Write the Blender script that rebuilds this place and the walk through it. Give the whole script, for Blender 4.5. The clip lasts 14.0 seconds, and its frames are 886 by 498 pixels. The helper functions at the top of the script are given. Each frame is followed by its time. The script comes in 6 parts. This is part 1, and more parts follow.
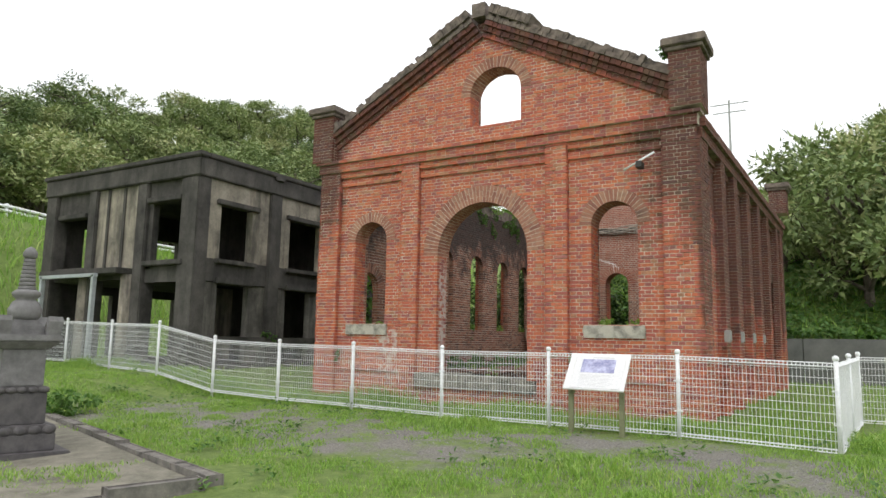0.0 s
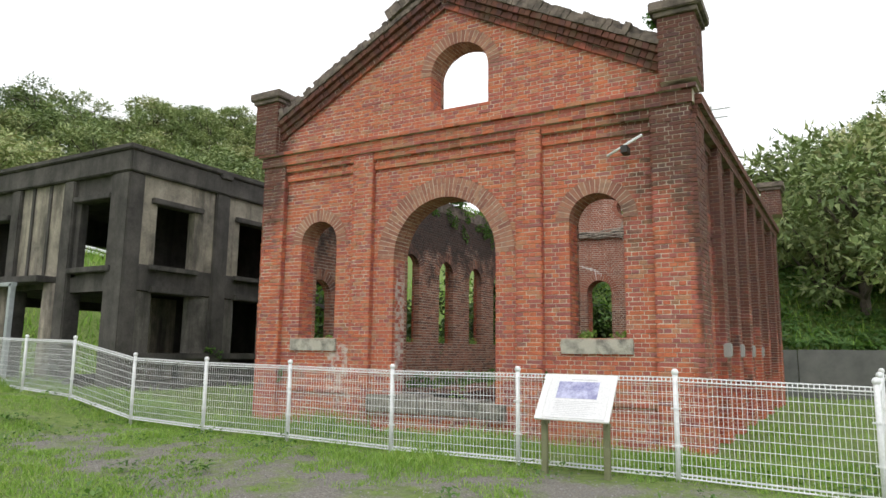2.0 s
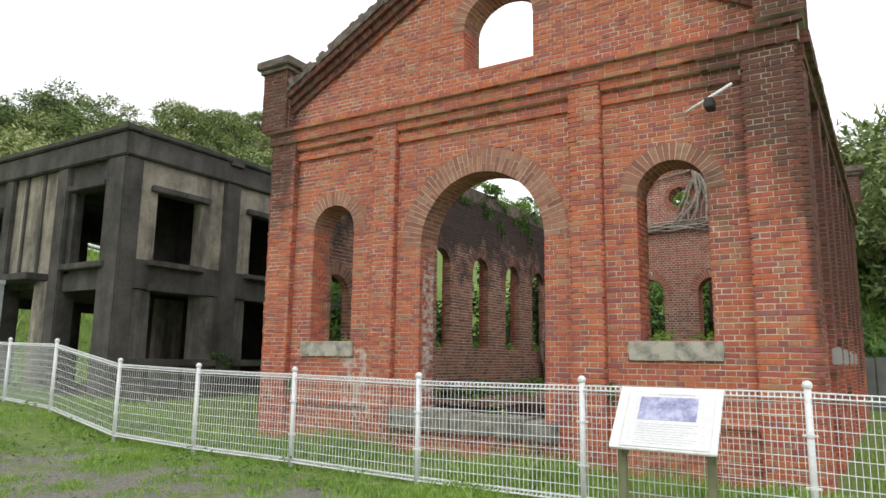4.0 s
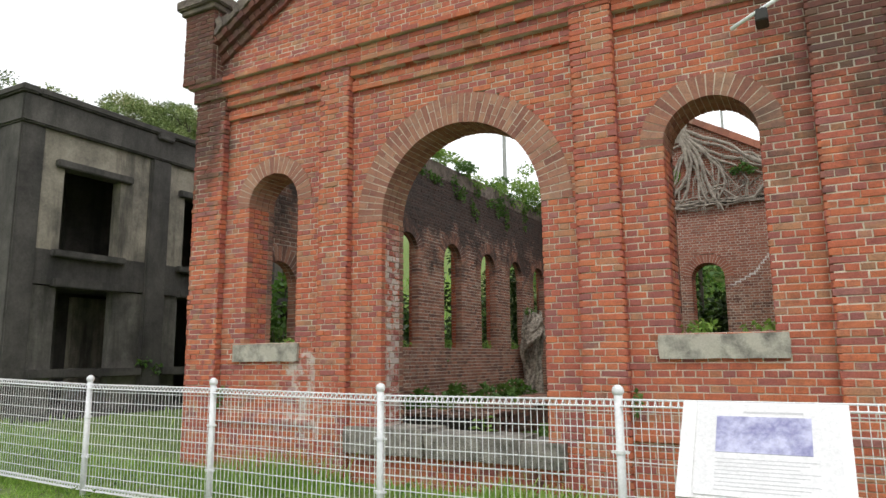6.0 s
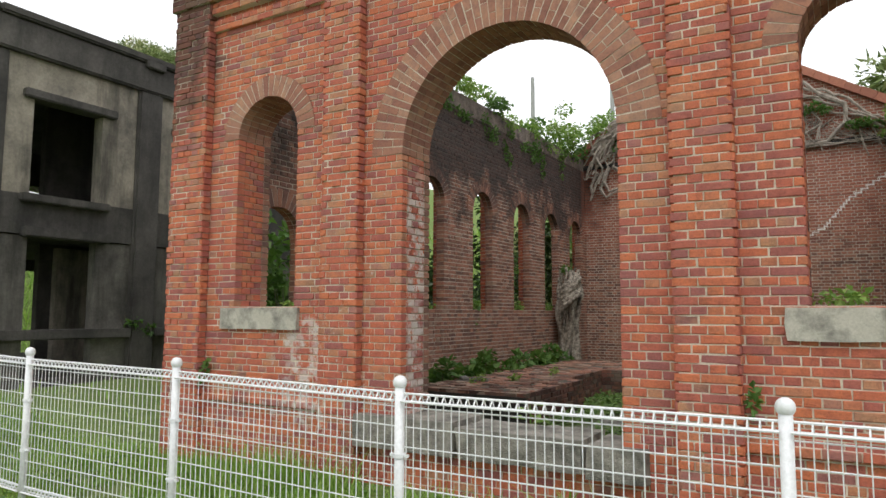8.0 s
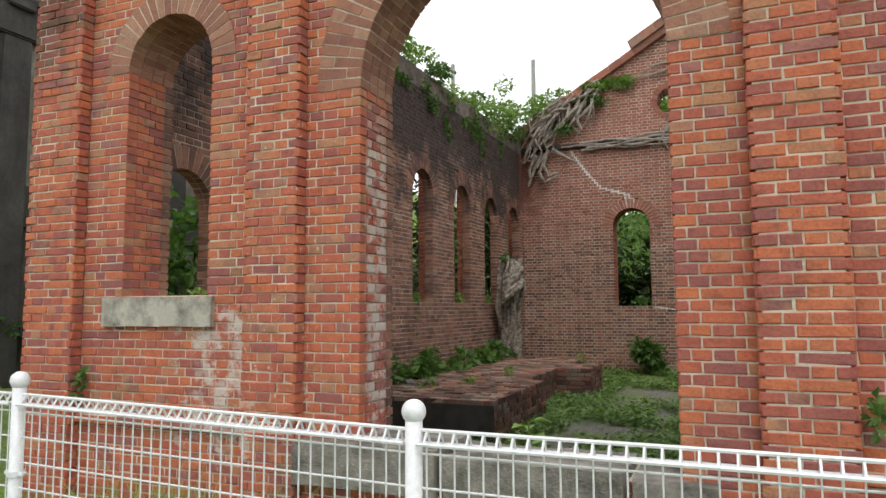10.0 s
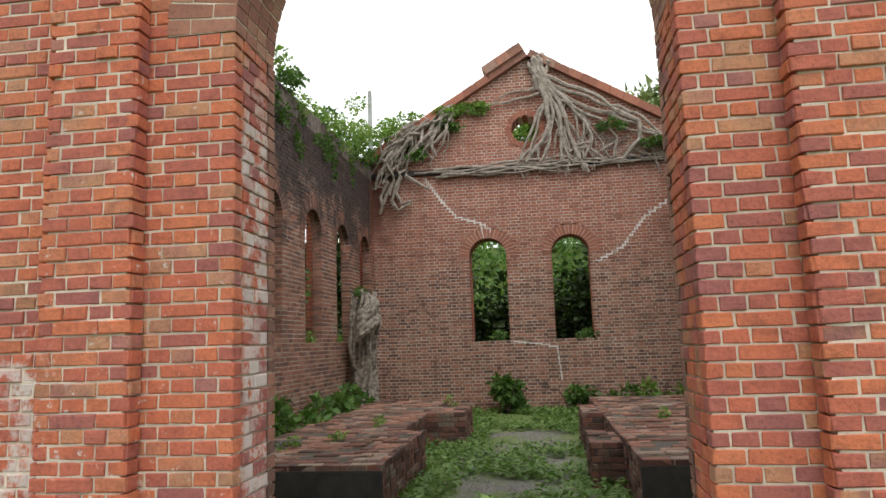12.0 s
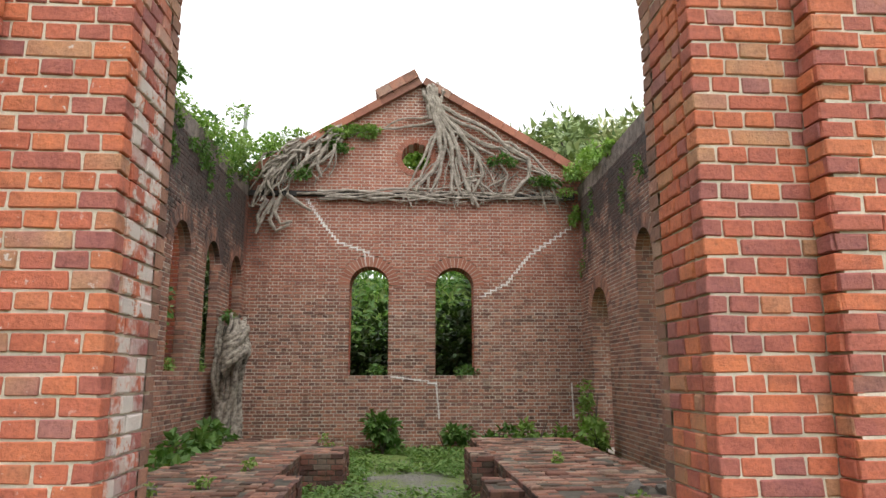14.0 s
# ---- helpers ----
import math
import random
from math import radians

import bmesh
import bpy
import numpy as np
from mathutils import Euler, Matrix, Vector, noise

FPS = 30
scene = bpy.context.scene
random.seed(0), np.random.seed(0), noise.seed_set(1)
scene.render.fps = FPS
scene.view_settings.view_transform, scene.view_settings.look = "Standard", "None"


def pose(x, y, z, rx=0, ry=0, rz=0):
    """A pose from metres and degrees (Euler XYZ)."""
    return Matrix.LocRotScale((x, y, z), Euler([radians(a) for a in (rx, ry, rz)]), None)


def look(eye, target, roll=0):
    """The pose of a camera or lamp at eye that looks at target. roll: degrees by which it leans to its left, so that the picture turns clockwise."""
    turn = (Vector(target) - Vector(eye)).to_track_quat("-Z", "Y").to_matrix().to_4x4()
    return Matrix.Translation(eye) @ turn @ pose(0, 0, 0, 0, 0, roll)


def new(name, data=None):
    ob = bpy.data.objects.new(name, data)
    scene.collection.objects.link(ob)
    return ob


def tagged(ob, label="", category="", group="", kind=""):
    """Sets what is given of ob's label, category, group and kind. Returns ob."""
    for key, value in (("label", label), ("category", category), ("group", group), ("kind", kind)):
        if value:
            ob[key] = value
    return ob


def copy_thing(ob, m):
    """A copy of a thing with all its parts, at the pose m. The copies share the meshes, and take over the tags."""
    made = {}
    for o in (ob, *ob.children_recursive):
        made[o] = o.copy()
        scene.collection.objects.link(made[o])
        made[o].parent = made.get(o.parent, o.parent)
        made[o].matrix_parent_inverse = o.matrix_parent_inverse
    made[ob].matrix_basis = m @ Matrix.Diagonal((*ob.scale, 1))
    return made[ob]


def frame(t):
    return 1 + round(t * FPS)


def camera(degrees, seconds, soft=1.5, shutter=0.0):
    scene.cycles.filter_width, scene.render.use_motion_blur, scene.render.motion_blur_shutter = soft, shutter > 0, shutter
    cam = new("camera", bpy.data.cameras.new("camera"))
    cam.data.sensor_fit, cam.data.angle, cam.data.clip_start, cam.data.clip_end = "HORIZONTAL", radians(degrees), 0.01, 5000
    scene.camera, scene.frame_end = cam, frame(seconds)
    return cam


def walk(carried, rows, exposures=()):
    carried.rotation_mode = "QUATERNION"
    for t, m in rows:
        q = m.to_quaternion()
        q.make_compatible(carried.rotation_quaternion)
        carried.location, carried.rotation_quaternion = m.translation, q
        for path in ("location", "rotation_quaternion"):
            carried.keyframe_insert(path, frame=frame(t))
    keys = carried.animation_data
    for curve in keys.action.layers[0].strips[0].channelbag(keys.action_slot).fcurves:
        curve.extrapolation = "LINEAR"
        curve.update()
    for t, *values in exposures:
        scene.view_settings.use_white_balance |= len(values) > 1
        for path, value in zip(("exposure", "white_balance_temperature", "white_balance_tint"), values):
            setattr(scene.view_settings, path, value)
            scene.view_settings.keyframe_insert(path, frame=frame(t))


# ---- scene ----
PATH = [
    (0, (6.466, -12.469, 1.306), (5.457, -10.763, 1.572), 1.1),
    (0.5, (6.344, -11.934, 1.312), (5.358, -10.211, 1.553), 0.5),
    (1, (6.234, -11.465, 1.362), (5.253, -9.736, 1.579), 0.5),
    (1.5, (6.071, -10.992, 1.413), (5.098, -9.262, 1.656), 0.6),
    (2, (5.901, -10.557, 1.413), (4.937, -8.83, 1.711), 0.7),
    (2.5, (5.646, -10.122, 1.415), (4.649, -8.421, 1.751), 1.1),
    (3, (5.378, -9.697, 1.456), (4.352, -8.016, 1.805), 1.5),
    (3.2, (5.265, -9.518, 1.426), (4.217, -7.845, 1.744), 1.2),
    (5.3, (4.002, -7.567, 1.37), (3.018, -5.86, 1.71), -0.3),
    (5.5, (3.882, -7.372, 1.39), (2.92, -5.654, 1.738), 0.0),
    (6, (3.586, -6.894, 1.433), (2.638, -5.161, 1.749), -0.5),
    (6.5, (3.281, -6.415, 1.426), (2.237, -4.73, 1.699), -0.4),
    (7, (3.055, -6.022, 1.527), (2.03, -4.317, 1.733), -0.3),
    (7.5, (2.846, -5.71, 1.628), (1.842, -3.99, 1.809), -0.1),
    (7.7, (2.741, -5.57, 1.615), (1.731, -3.854, 1.797), 0.2),
    (9.8, (1.42, -4.32, 1.545), (0.607, -2.502, 1.735), -0.3),
    (10, (1.32, -4.168, 1.532), (0.555, -2.328, 1.708), -0.3),
    (10.5, (1.074, -3.851, 1.559), (0.364, -1.988, 1.725), -0.2),
    (11, (0.824, -3.568, 1.573), (0.373, -1.633, 1.803), -0.9),
    (11.5, (0.58, -3.276, 1.548), (0.254, -1.32, 1.808), -1.3),
    (12, (0.362, -3.018, 1.557), (0.095, -1.056, 1.832), -2.0),
    (12.5, (0.138, -2.806, 1.58), (0.013, -0.831, 1.869), -1.4),
    (13, (0.018, -2.618, 1.58), (0.044, -0.64, 1.878), -0.1),
    (13.5, (-0.033, -2.435, 1.572), (0.056, -0.466, 1.915), -0.8),
    (14, (-0.061, -2.366, 1.576), (0.066, -0.403, 1.941), -0.1),
]
cam = camera(66.0, 14.0)
walk(cam, [(t, look(e, g, r)) for t, e, g, r in PATH],
     exposures=[(0, 0.06), (3, 0.05), (7.5, 0.04), (10, 0.06), (11, 0.02), (11.5, 0.08), (12, 0.26), (13, 0.52), (14, 0.56)])

# ---- world and light: bright overcast sky ----
world = bpy.data.worlds.new("world")
scene.world = world
world.use_nodes = True
wn, wl = world.node_tree.nodes, world.node_tree.links
sky = wn.new("ShaderNodeTexSky")
sky.sky_type, sky.sun_disc = "NISHITA", False
sky.sun_elevation, sky.sun_rotation = radians(50), radians(205)
wbg = wn["Background"]
wmix = wn.new("ShaderNodeMix")
wmix.data_type = "RGBA"
wmix.inputs[0].default_value = 0.93
wl.new(sky.outputs[0], wmix.inputs[6])
wmix.inputs[7].default_value = (13.5, 13.6, 13.9, 1)
wl.new(wmix.outputs[2], wbg.inputs[0])
wbg.inputs[1].default_value = 0.1
sun = new("sun", bpy.data.lights.new("sun", "SUN"))
sun.data.energy, sun.data.angle, sun.data.color = 0.9, radians(25), (1, 0.96, 0.9)
sun.matrix_world = look((4, -12, 20), (0, 0, 0))


# ---- node materials ----
def mat(name, rough=0.8, metal=0.0):
    m = bpy.data.materials.new(name)
    m.use_nodes = True
    b = m.node_tree.nodes["Principled BSDF"]
    b.inputs["Roughness"].default_value, b.inputs["Metallic"].default_value = rough, metal
    return m, m.node_tree.nodes, m.node_tree.links, b


def noise_tex(n, l, scale, detail=4, rough=0.6, src=None):
    t = n.new("ShaderNodeTexNoise")
    t.inputs["Scale"].default_value, t.inputs["Detail"].default_value = scale, detail
    t.inputs["Roughness"].default_value = rough
    if src is None:
        src = n.new("ShaderNodeNewGeometry").outputs["Position"]
    l.new(src, t.inputs["Vector"])
    return t.outputs["Fac"]


def ramp(n, l, fac, stops, const=False):
    r = n.new("ShaderNodeValToRGB")
    if const:
        r.color_ramp.interpolation = "CONSTANT"
    e = r.color_ramp.elements
    e[0].position, e[0].color = stops[0][0], (*stops[0][1], 1)
    e[1].position, e[1].color = stops[-1][0], (*stops[-1][1], 1)
    for p, c in stops[1:-1]:
        k = e.new(p)
        k.color = (*c, 1)
    l.new(fac, r.inputs[0])
    return r.outputs[0]


def grey(n, l, fac, lo, hi):
    return ramp(n, l, fac, [(lo, (0, 0, 0)), (hi, (1, 1, 1))])


def mixc(n, l, fac, a, b, mode="MIX"):
    m = n.new("ShaderNodeMix")
    m.data_type, m.blend_type = "RGBA", mode
    for sock, v in ((m.inputs[0], fac), (m.inputs[6], a), (m.inputs[7], b)):
        if isinstance(v, (int, float)):
            sock.default_value = v
        elif isinstance(v, tuple):
            sock.default_value = (*v, 1)
        else:
            l.new(v, sock)
    return m.outputs[2]


def maths(n, l, op, a, b=0.0, clamp=False):
    m = n.new("ShaderNodeMath")
    m.operation, m.use_clamp = op, clamp
    for sock, v in ((m.inputs[0], a), (m.inputs[1], b)):
        if isinstance(v, (int, float)):
            sock.default_value = v
        else:
            l.new(v, sock)
    return m.outputs[0]


def bump(n, l, b, height, strength=0.3, dist=0.01):
    k = n.new("ShaderNodeBump")
    k.inputs["Strength"].default_value, k.inputs["Distance"].default_value = strength, dist
    l.new(height, k.inputs["Height"])
    l.new(k.outputs[0], b.inputs["Normal"])


def axes(n, l):
    g = n.new("ShaderNodeNewGeometry")
    s = n.new("ShaderNodeSeparateXYZ")
    l.new(g.outputs["Position"], s.inputs[0])
    return g, s.outputs[0], s.outputs[1], s.outputs[2]


def within(n, l, v, lo, hi, soft):
    a = n.new("ShaderNodeMapRange")
    b = n.new("ShaderNodeMapRange")
    for k, (p, q) in ((a, (lo - soft, lo + soft)), (b, (hi + soft, hi - soft))):
        l.new(v, k.inputs[0])
        k.inputs[1].default_value, k.inputs[2].default_value = p, q
    return maths(n, l, "MULTIPLY", a.outputs[0], b.outputs[0])


RED = [(0.0, (0.32, 0.112, 0.10)), (0.12, (0.38, 0.118, 0.092)), (0.3, (0.44, 0.125, 0.083)), (0.5, (0.50, 0.14, 0.078)),
       (0.7, (0.55, 0.168, 0.08)), (0.84, (0.51, 0.178, 0.095)), (0.94, (0.46, 0.235, 0.135)), (1.0, (0.37, 0.15, 0.13))]
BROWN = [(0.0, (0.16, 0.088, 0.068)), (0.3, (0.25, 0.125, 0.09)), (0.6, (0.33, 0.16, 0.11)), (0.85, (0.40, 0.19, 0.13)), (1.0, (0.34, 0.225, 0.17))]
RING = [(0.0, (0.26, 0.112, 0.082)), (0.5, (0.36, 0.168, 0.115)), (1.0, (0.43, 0.24, 0.165))]


def front_growth(n, l, x, z, wild, rnd):
    """Where black lichen sits on the front: corner piers, cornice and gable slope."""
    ax = maths(n, l, "ABSOLUTE", maths(n, l, "SUBTRACT", x, 0.02))
    k1 = maths(n, l, "MULTIPLY", within(n, l, z, 3.9, 9.5, 0.9), within(n, l, ax, 3.75, 6.0, 0.35))
    k2 = within(n, l, maths(n, l, "ADD", z, maths(n, l, "MULTIPLY", ax, 0.522)), 7.82, 9.5, 0.12)
    k3 = maths(n, l, "MULTIPLY", within(n, l, x, 3.3, 5.2, 0.5), within(n, l, z, 3.2, 6.0, 1.0))
    k4 = maths(n, l, "MULTIPLY", within(n, l, x, 4.3, 9.0, 0.06), within(n, l, z, 1.4, 9.5, 1.6))
    k = maths(n, l, "MAXIMUM", maths(n, l, "MAXIMUM", k1, k2), maths(n, l, "MAXIMUM", maths(n, l, "MULTIPLY", k3, 0.85), k4))
    grain = maths(n, l, "ADD", maths(n, l, "MULTIPLY", wild, 0.8), maths(n, l, "MULTIPLY", rnd, 0.14))
    return grey(n, l, maths(n, l, "ADD", maths(n, l, "MULTIPLY", k, 0.36), grain), 0.55, 0.74)


def inner_growth(n, l, x, z, wild):
    """Where black lichen sits on the upper inner faces of the side walls."""
    up = within(n, l, z, 4.2, 9.0, 1.2)
    side = maths(n, l, "MAXIMUM", within(n, l, x, -6.0, -2.9, 0.3), maths(n, l, "MULTIPLY", within(n, l, x, 3.6, 6.0, 0.2), 0.75))
    return grey(n, l, maths(n, l, "ADD", maths(n, l, "MULTIPLY", maths(n, l, "MULTIPLY", up, side), 0.58), maths(n, l, "MULTIPLY", wild, 1.1)), 0.62, 0.86)


def mortar_mat(name, a, c, inner):
    """Pale joints, black where lichen covers the wall."""
    m, n, l, b = mat(name, 0.95)
    g, x, y, z = axes(n, l)
    f2 = noise_tex(n, l, 60, 4, 0.7)
    col = ramp(n, l, noise_tex(n, l, 2.5, 6, 0.65), [(0.3, a), (0.7, c)])
    col = mixc(n, l, 0.4, col, ramp(n, l, f2, [(0.3, (0.5, 0.5, 0.5)), (0.7, (1.2, 1.2, 1.2))]), "MULTIPLY")
    wild = noise_tex(n, l, 1.7, 6, 0.72)
    k = inner_growth(n, l, x, z, wild) if inner else maths(n, l, "MULTIPLY", front_growth(n, l, x, z, wild, 0.5), 0.35)
    l.new(mixc(n, l, maths(n, l, "MULTIPLY", k, 0.9), col, (0.05, 0.044, 0.04)), b.inputs["Base Color"])
    bump(n, l, b, f2, 0.5, 0.006)
    return m


def brick_mat(name, stops, island=True, stain="front"):
    """Fired brick: a colour for each brick, grain, black lichen and lime stains of their own shape."""
    m, n, l, b = mat(name, 0.88)
    g, x, y, z = axes(n, l)
    rnd = g.outputs["Random Per Island"] if island else n.new("ShaderNodeObjectInfo").outputs["Random"]
    broad = noise_tex(n, l, 0.9, 3)
    rnd2 = maths(n, l, "ADD", rnd, maths(n, l, "MULTIPLY", maths(n, l, "SUBTRACT", broad, 0.5), 0.7), True)
    col = ramp(n, l, rnd2, stops)
    fine = noise_tex(n, l, 55, 5, 0.7)
    col = mixc(n, l, 0.55, col, ramp(n, l, fine, [(0.25, (0.35, 0.33, 0.33)), (0.5, (1, 1, 1)), (0.8, (1.3, 1.25, 1.2))]), "MULTIPLY")
    blot = noise_tex(n, l, 8.5, 5, 0.7)
    col = mixc(n, l, 0.8, col, ramp(n, l, blot, [(0.28, (0.62, 0.58, 0.66)), (0.5, (1, 1, 1)), (0.72, (1.22, 1.16, 0.98))]), "MULTIPLY")
    spots = grey(n, l, noise_tex(n, l, 16, 3, 0.65), 0.62, 0.72)
    col = mixc(n, l, maths(n, l, "MULTIPLY", spots, 0.35), col, (0.09, 0.05, 0.045))
    wild = noise_tex(n, l, 1.7, 6, 0.72)
    if stain == "front":
        col = mixc(n, l, maths(n, l, "MULTIPLY", front_growth(n, l, x, z, wild, rnd), 0.78), col, (0.04, 0.03, 0.028))
        w1 = maths(n, l, "MULTIPLY", within(n, l, x, -2.75, -1.75, 0.3), within(n, l, z, 0.25, 1.75, 0.3))
        w2 = maths(n, l, "MULTIPLY", within(n, l, x, -1.16, -0.9, 0.06), maths(n, l, "MULTIPLY", within(n, l, z, 0.6, 2.75, 0.25), within(n, l, y, 0.07, 0.6, 0.03)))
        w2b = maths(n, l, "MULTIPLY", within(n, l, x, -1.6, -0.95, 0.1), maths(n, l, "MULTIPLY", within(n, l, z, 0.3, 1.2, 0.4), 0.6))
        w = maths(n, l, "MAXIMUM", maths(n, l, "MAXIMUM", w1, w2), w2b)
        wn2 = noise_tex(n, l, 6.5, 5, 0.7)
        w = grey(n, l, maths(n, l, "ADD", maths(n, l, "MULTIPLY", w, 0.3), maths(n, l, "MULTIPLY", wn2, 1.0)), 0.76, 0.86)
        w = maths(n, l, "MULTIPLY", w, grey(n, l, maths(n, l, "MAXIMUM", maths(n, l, "MAXIMUM", w1, w2), w2b), 0.1, 0.4))
        pick = grey(n, l, maths(n, l, "ADD", rnd, maths(n, l, "MULTIPLY", noise_tex(n, l, 25, 3), 0.5)), 0.5, 0.75)
        w = maths(n, l, "MULTIPLY", w, maths(n, l, "ADD", maths(n, l, "MULTIPLY", pick, 0.45), 0.55))
        flake = maths(n, l, "MULTIPLY", within(n, l, x, -2.0, -0.9, 0.1), within(n, l, z, 0.4, 3.0, 0.4))
        flake = maths(n, l, "MULTIPLY", flake, grey(n, l, noise_tex(n, l, 21, 4, 0.7), 0.63, 0.68))
        w = maths(n, l, "MAXIMUM", w, maths(n, l, "MULTIPLY", flake, pick))
        jamb = maths(n, l, "MULTIPLY", within(n, l, x, -1.12, -0.95, 0.03), maths(n, l, "MULTIPLY", within(n, l, z, 0.5, 2.9, 0.25), within(n, l, y, 0.11, 0.6, 0.02)))
        lime = grey(n, l, maths(n, l, "ADD", maths(n, l, "MULTIPLY", rnd, 0.3), maths(n, l, "MULTIPLY", noise_tex(n, l, 13, 6, 0.78), 1.2)), 0.72, 0.8)
        w = maths(n, l, "MAXIMUM", w, maths(n, l, "MULTIPLY", jamb, lime))
        col = mixc(n, l, maths(n, l, "MULTIPLY", w, 0.85), col, (0.62, 0.57, 0.54))
    elif stain == "none":
        moss = grey(n, l, noise_tex(n, l, 2.2, 6, 0.72), 0.5, 0.66)
        col = mixc(n, l, maths(n, l, "MULTIPLY", moss, 0.75), col, (0.075, 0.07, 0.045))
    elif stain == "inner":
        col = mixc(n, l, maths(n, l, "MULTIPLY", inner_growth(n, l, x, z, wild), 0.85), col, (0.026, 0.024, 0.024))
        band = within(n, l, z, 3.3, 7.6, 0.5)
        back = maths(n, l, "MULTIPLY", within(n, l, y, 11.9, 13, 0.1), band)
        col = mixc(n, l, maths(n, l, "MULTIPLY", back, 0.5), col, (0.42, 0.14, 0.085))
    l.new(col, b.inputs["Base Color"])
    h = maths(n, l, "ADD", fine, maths(n, l, "MULTIPLY", noise_tex(n, l, 14, 4), 1.3))
    bump(n, l, b, h, 0.8, 0.008)
    return m


def plain_mat(name, a, c, scale=6, rough=0.85, fine=60, bmp=0.4, dist=0.006, metal=0.0, contrast=(0.3, 0.7)):
    m, n, l, b = mat(name, rough, metal)
    f = noise_tex(n, l, scale, 6, 0.65)
    col = ramp(n, l, f, [(contrast[0], a), (contrast[1], c)])
    f2 = noise_tex(n, l, fine, 4, 0.7)
    col = mixc(n, l, 0.35, col, ramp(n, l, f2, [(0.3, (0.55, 0.55, 0.55)), (0.7, (1.2, 1.2, 1.2))]), "MULTIPLY")
    l.new(col, b.inputs["Base Color"])
    bump(n, l, b, maths(n, l, "ADD", f, f2), bmp, dist)
    return m


def leaf_mat(name, stops, rough=0.55, scale=0.5):
    m, n, l, b = mat(name, rough)
    g = n.new("ShaderNodeNewGeometry")
    f = noise_tex(n, l, scale, 3)
    k = maths(n, l, "ADD", maths(n, l, "MULTIPLY", g.outputs["Random Per Island"], 0.6), maths(n, l, "MULTIPLY", f, 0.5), True)
    col = ramp(n, l, k, stops)
    l.new(col, b.inputs["Base Color"])
    t = n.new("ShaderNodeBsdfTranslucent")
    l.new(mixc(n, l, 1.0, col, (1.1, 1.25, 0.6), "MULTIPLY"), t.inputs[0])
    ms = n.new("ShaderNodeMixShader")
    ms.inputs[0].default_value = 0.3
    l.new(b.outputs[0], ms.inputs[1])
    l.new(t.outputs[0], ms.inputs[2])
    l.new(ms.outputs[0], n["Material Output"].inputs[0])
    return m


def tree_mat(name, stops):
    """Leaves whose tone also changes from tree to tree."""
    m, n, l, b = mat(name, 0.6)
    g = n.new("ShaderNodeNewGeometry")
    o = n.new("ShaderNodeObjectInfo")
    k = maths(n, l, "ADD", maths(n, l, "MULTIPLY", g.outputs["Random Per Island"], 0.45), maths(n, l, "MULTIPLY", o.outputs["Random"], 0.55))
    col = ramp(n, l, k, stops)
    l.new(col, b.inputs["Base Color"])
    return m


M_RED = brick_mat("brick_red", RED)
M_REDP = brick_mat("brick_red_piece", RED, island=False)
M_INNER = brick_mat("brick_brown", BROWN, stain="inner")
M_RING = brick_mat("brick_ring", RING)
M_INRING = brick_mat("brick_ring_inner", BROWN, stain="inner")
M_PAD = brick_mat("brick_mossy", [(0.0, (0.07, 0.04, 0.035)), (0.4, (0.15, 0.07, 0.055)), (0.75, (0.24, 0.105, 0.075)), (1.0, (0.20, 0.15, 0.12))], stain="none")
M_MORTAR = mortar_mat("mortar", (0.48, 0.40, 0.32), (0.78, 0.70, 0.58), False)
M_MORTAR_IN = mortar_mat("mortar_grey", (0.46, 0.40, 0.335), (0.70, 0.62, 0.53), True)
M_STONE = plain_mat("sill_stone", (0.15, 0.145, 0.125), (0.50, 0.47, 0.40), 5.5, 0.85, contrast=(0.3, 0.56))
M_COPING = plain_mat("weathered_coping", (0.05, 0.042, 0.038), (0.30, 0.24, 0.20), 5, 0.9, 45, 0.8, 0.02)
M_RUBBLE_STONE = plain_mat("weathered_threshold", (0.12, 0.115, 0.10), (0.42, 0.39, 0.34), 4.5, 0.9, 45, 0.9, 0.03, contrast=(0.35, 0.68))
M_WHITE = plain_mat("white_painted_steel", (0.80, 0.82, 0.84), (0.87, 0.88, 0.89), 3, 0.35, 40, 0.05, 0.001)
M_BOARD = plain_mat("white_board", (0.78, 0.78, 0.78), (0.84, 0.84, 0.84), 2, 0.4, 30, 0.03, 0.001)


def concrete_mat(name, a, c, streak, amount):
    """Old concrete with blotches and dark runs down its face."""
    m, n, l, b = mat(name, 0.92)
    g = n.new("ShaderNodeNewGeometry")
    mp = n.new("ShaderNodeMapping")
    mp.inputs["Scale"].default_value = (2.6, 2.6, 0.4)
    l.new(g.outputs["Position"], mp.inputs[0])
    runs = noise_tex(n, l, 1.0, 5, 0.65, mp.outputs[0])
    col = ramp(n, l, noise_tex(n, l, 1.3, 6, 0.68), [(0.3, a), (0.7, c)])
    f2 = noise_tex(n, l, 24, 5, 0.7)
    col = mixc(n, l, 0.45, col, ramp(n, l, f2, [(0.3, (0.5, 0.5, 0.5)), (0.7, (1.25, 1.25, 1.25))]), "MULTIPLY")
    col = mixc(n, l, maths(n, l, "MULTIPLY", grey(n, l, runs, 0.46, 0.66), amount), col, streak)
    l.new(col, b.inputs["Base Color"])
    bump(n, l, b, maths(n, l, "ADD", f2, runs), 0.6, 0.015)
    return m


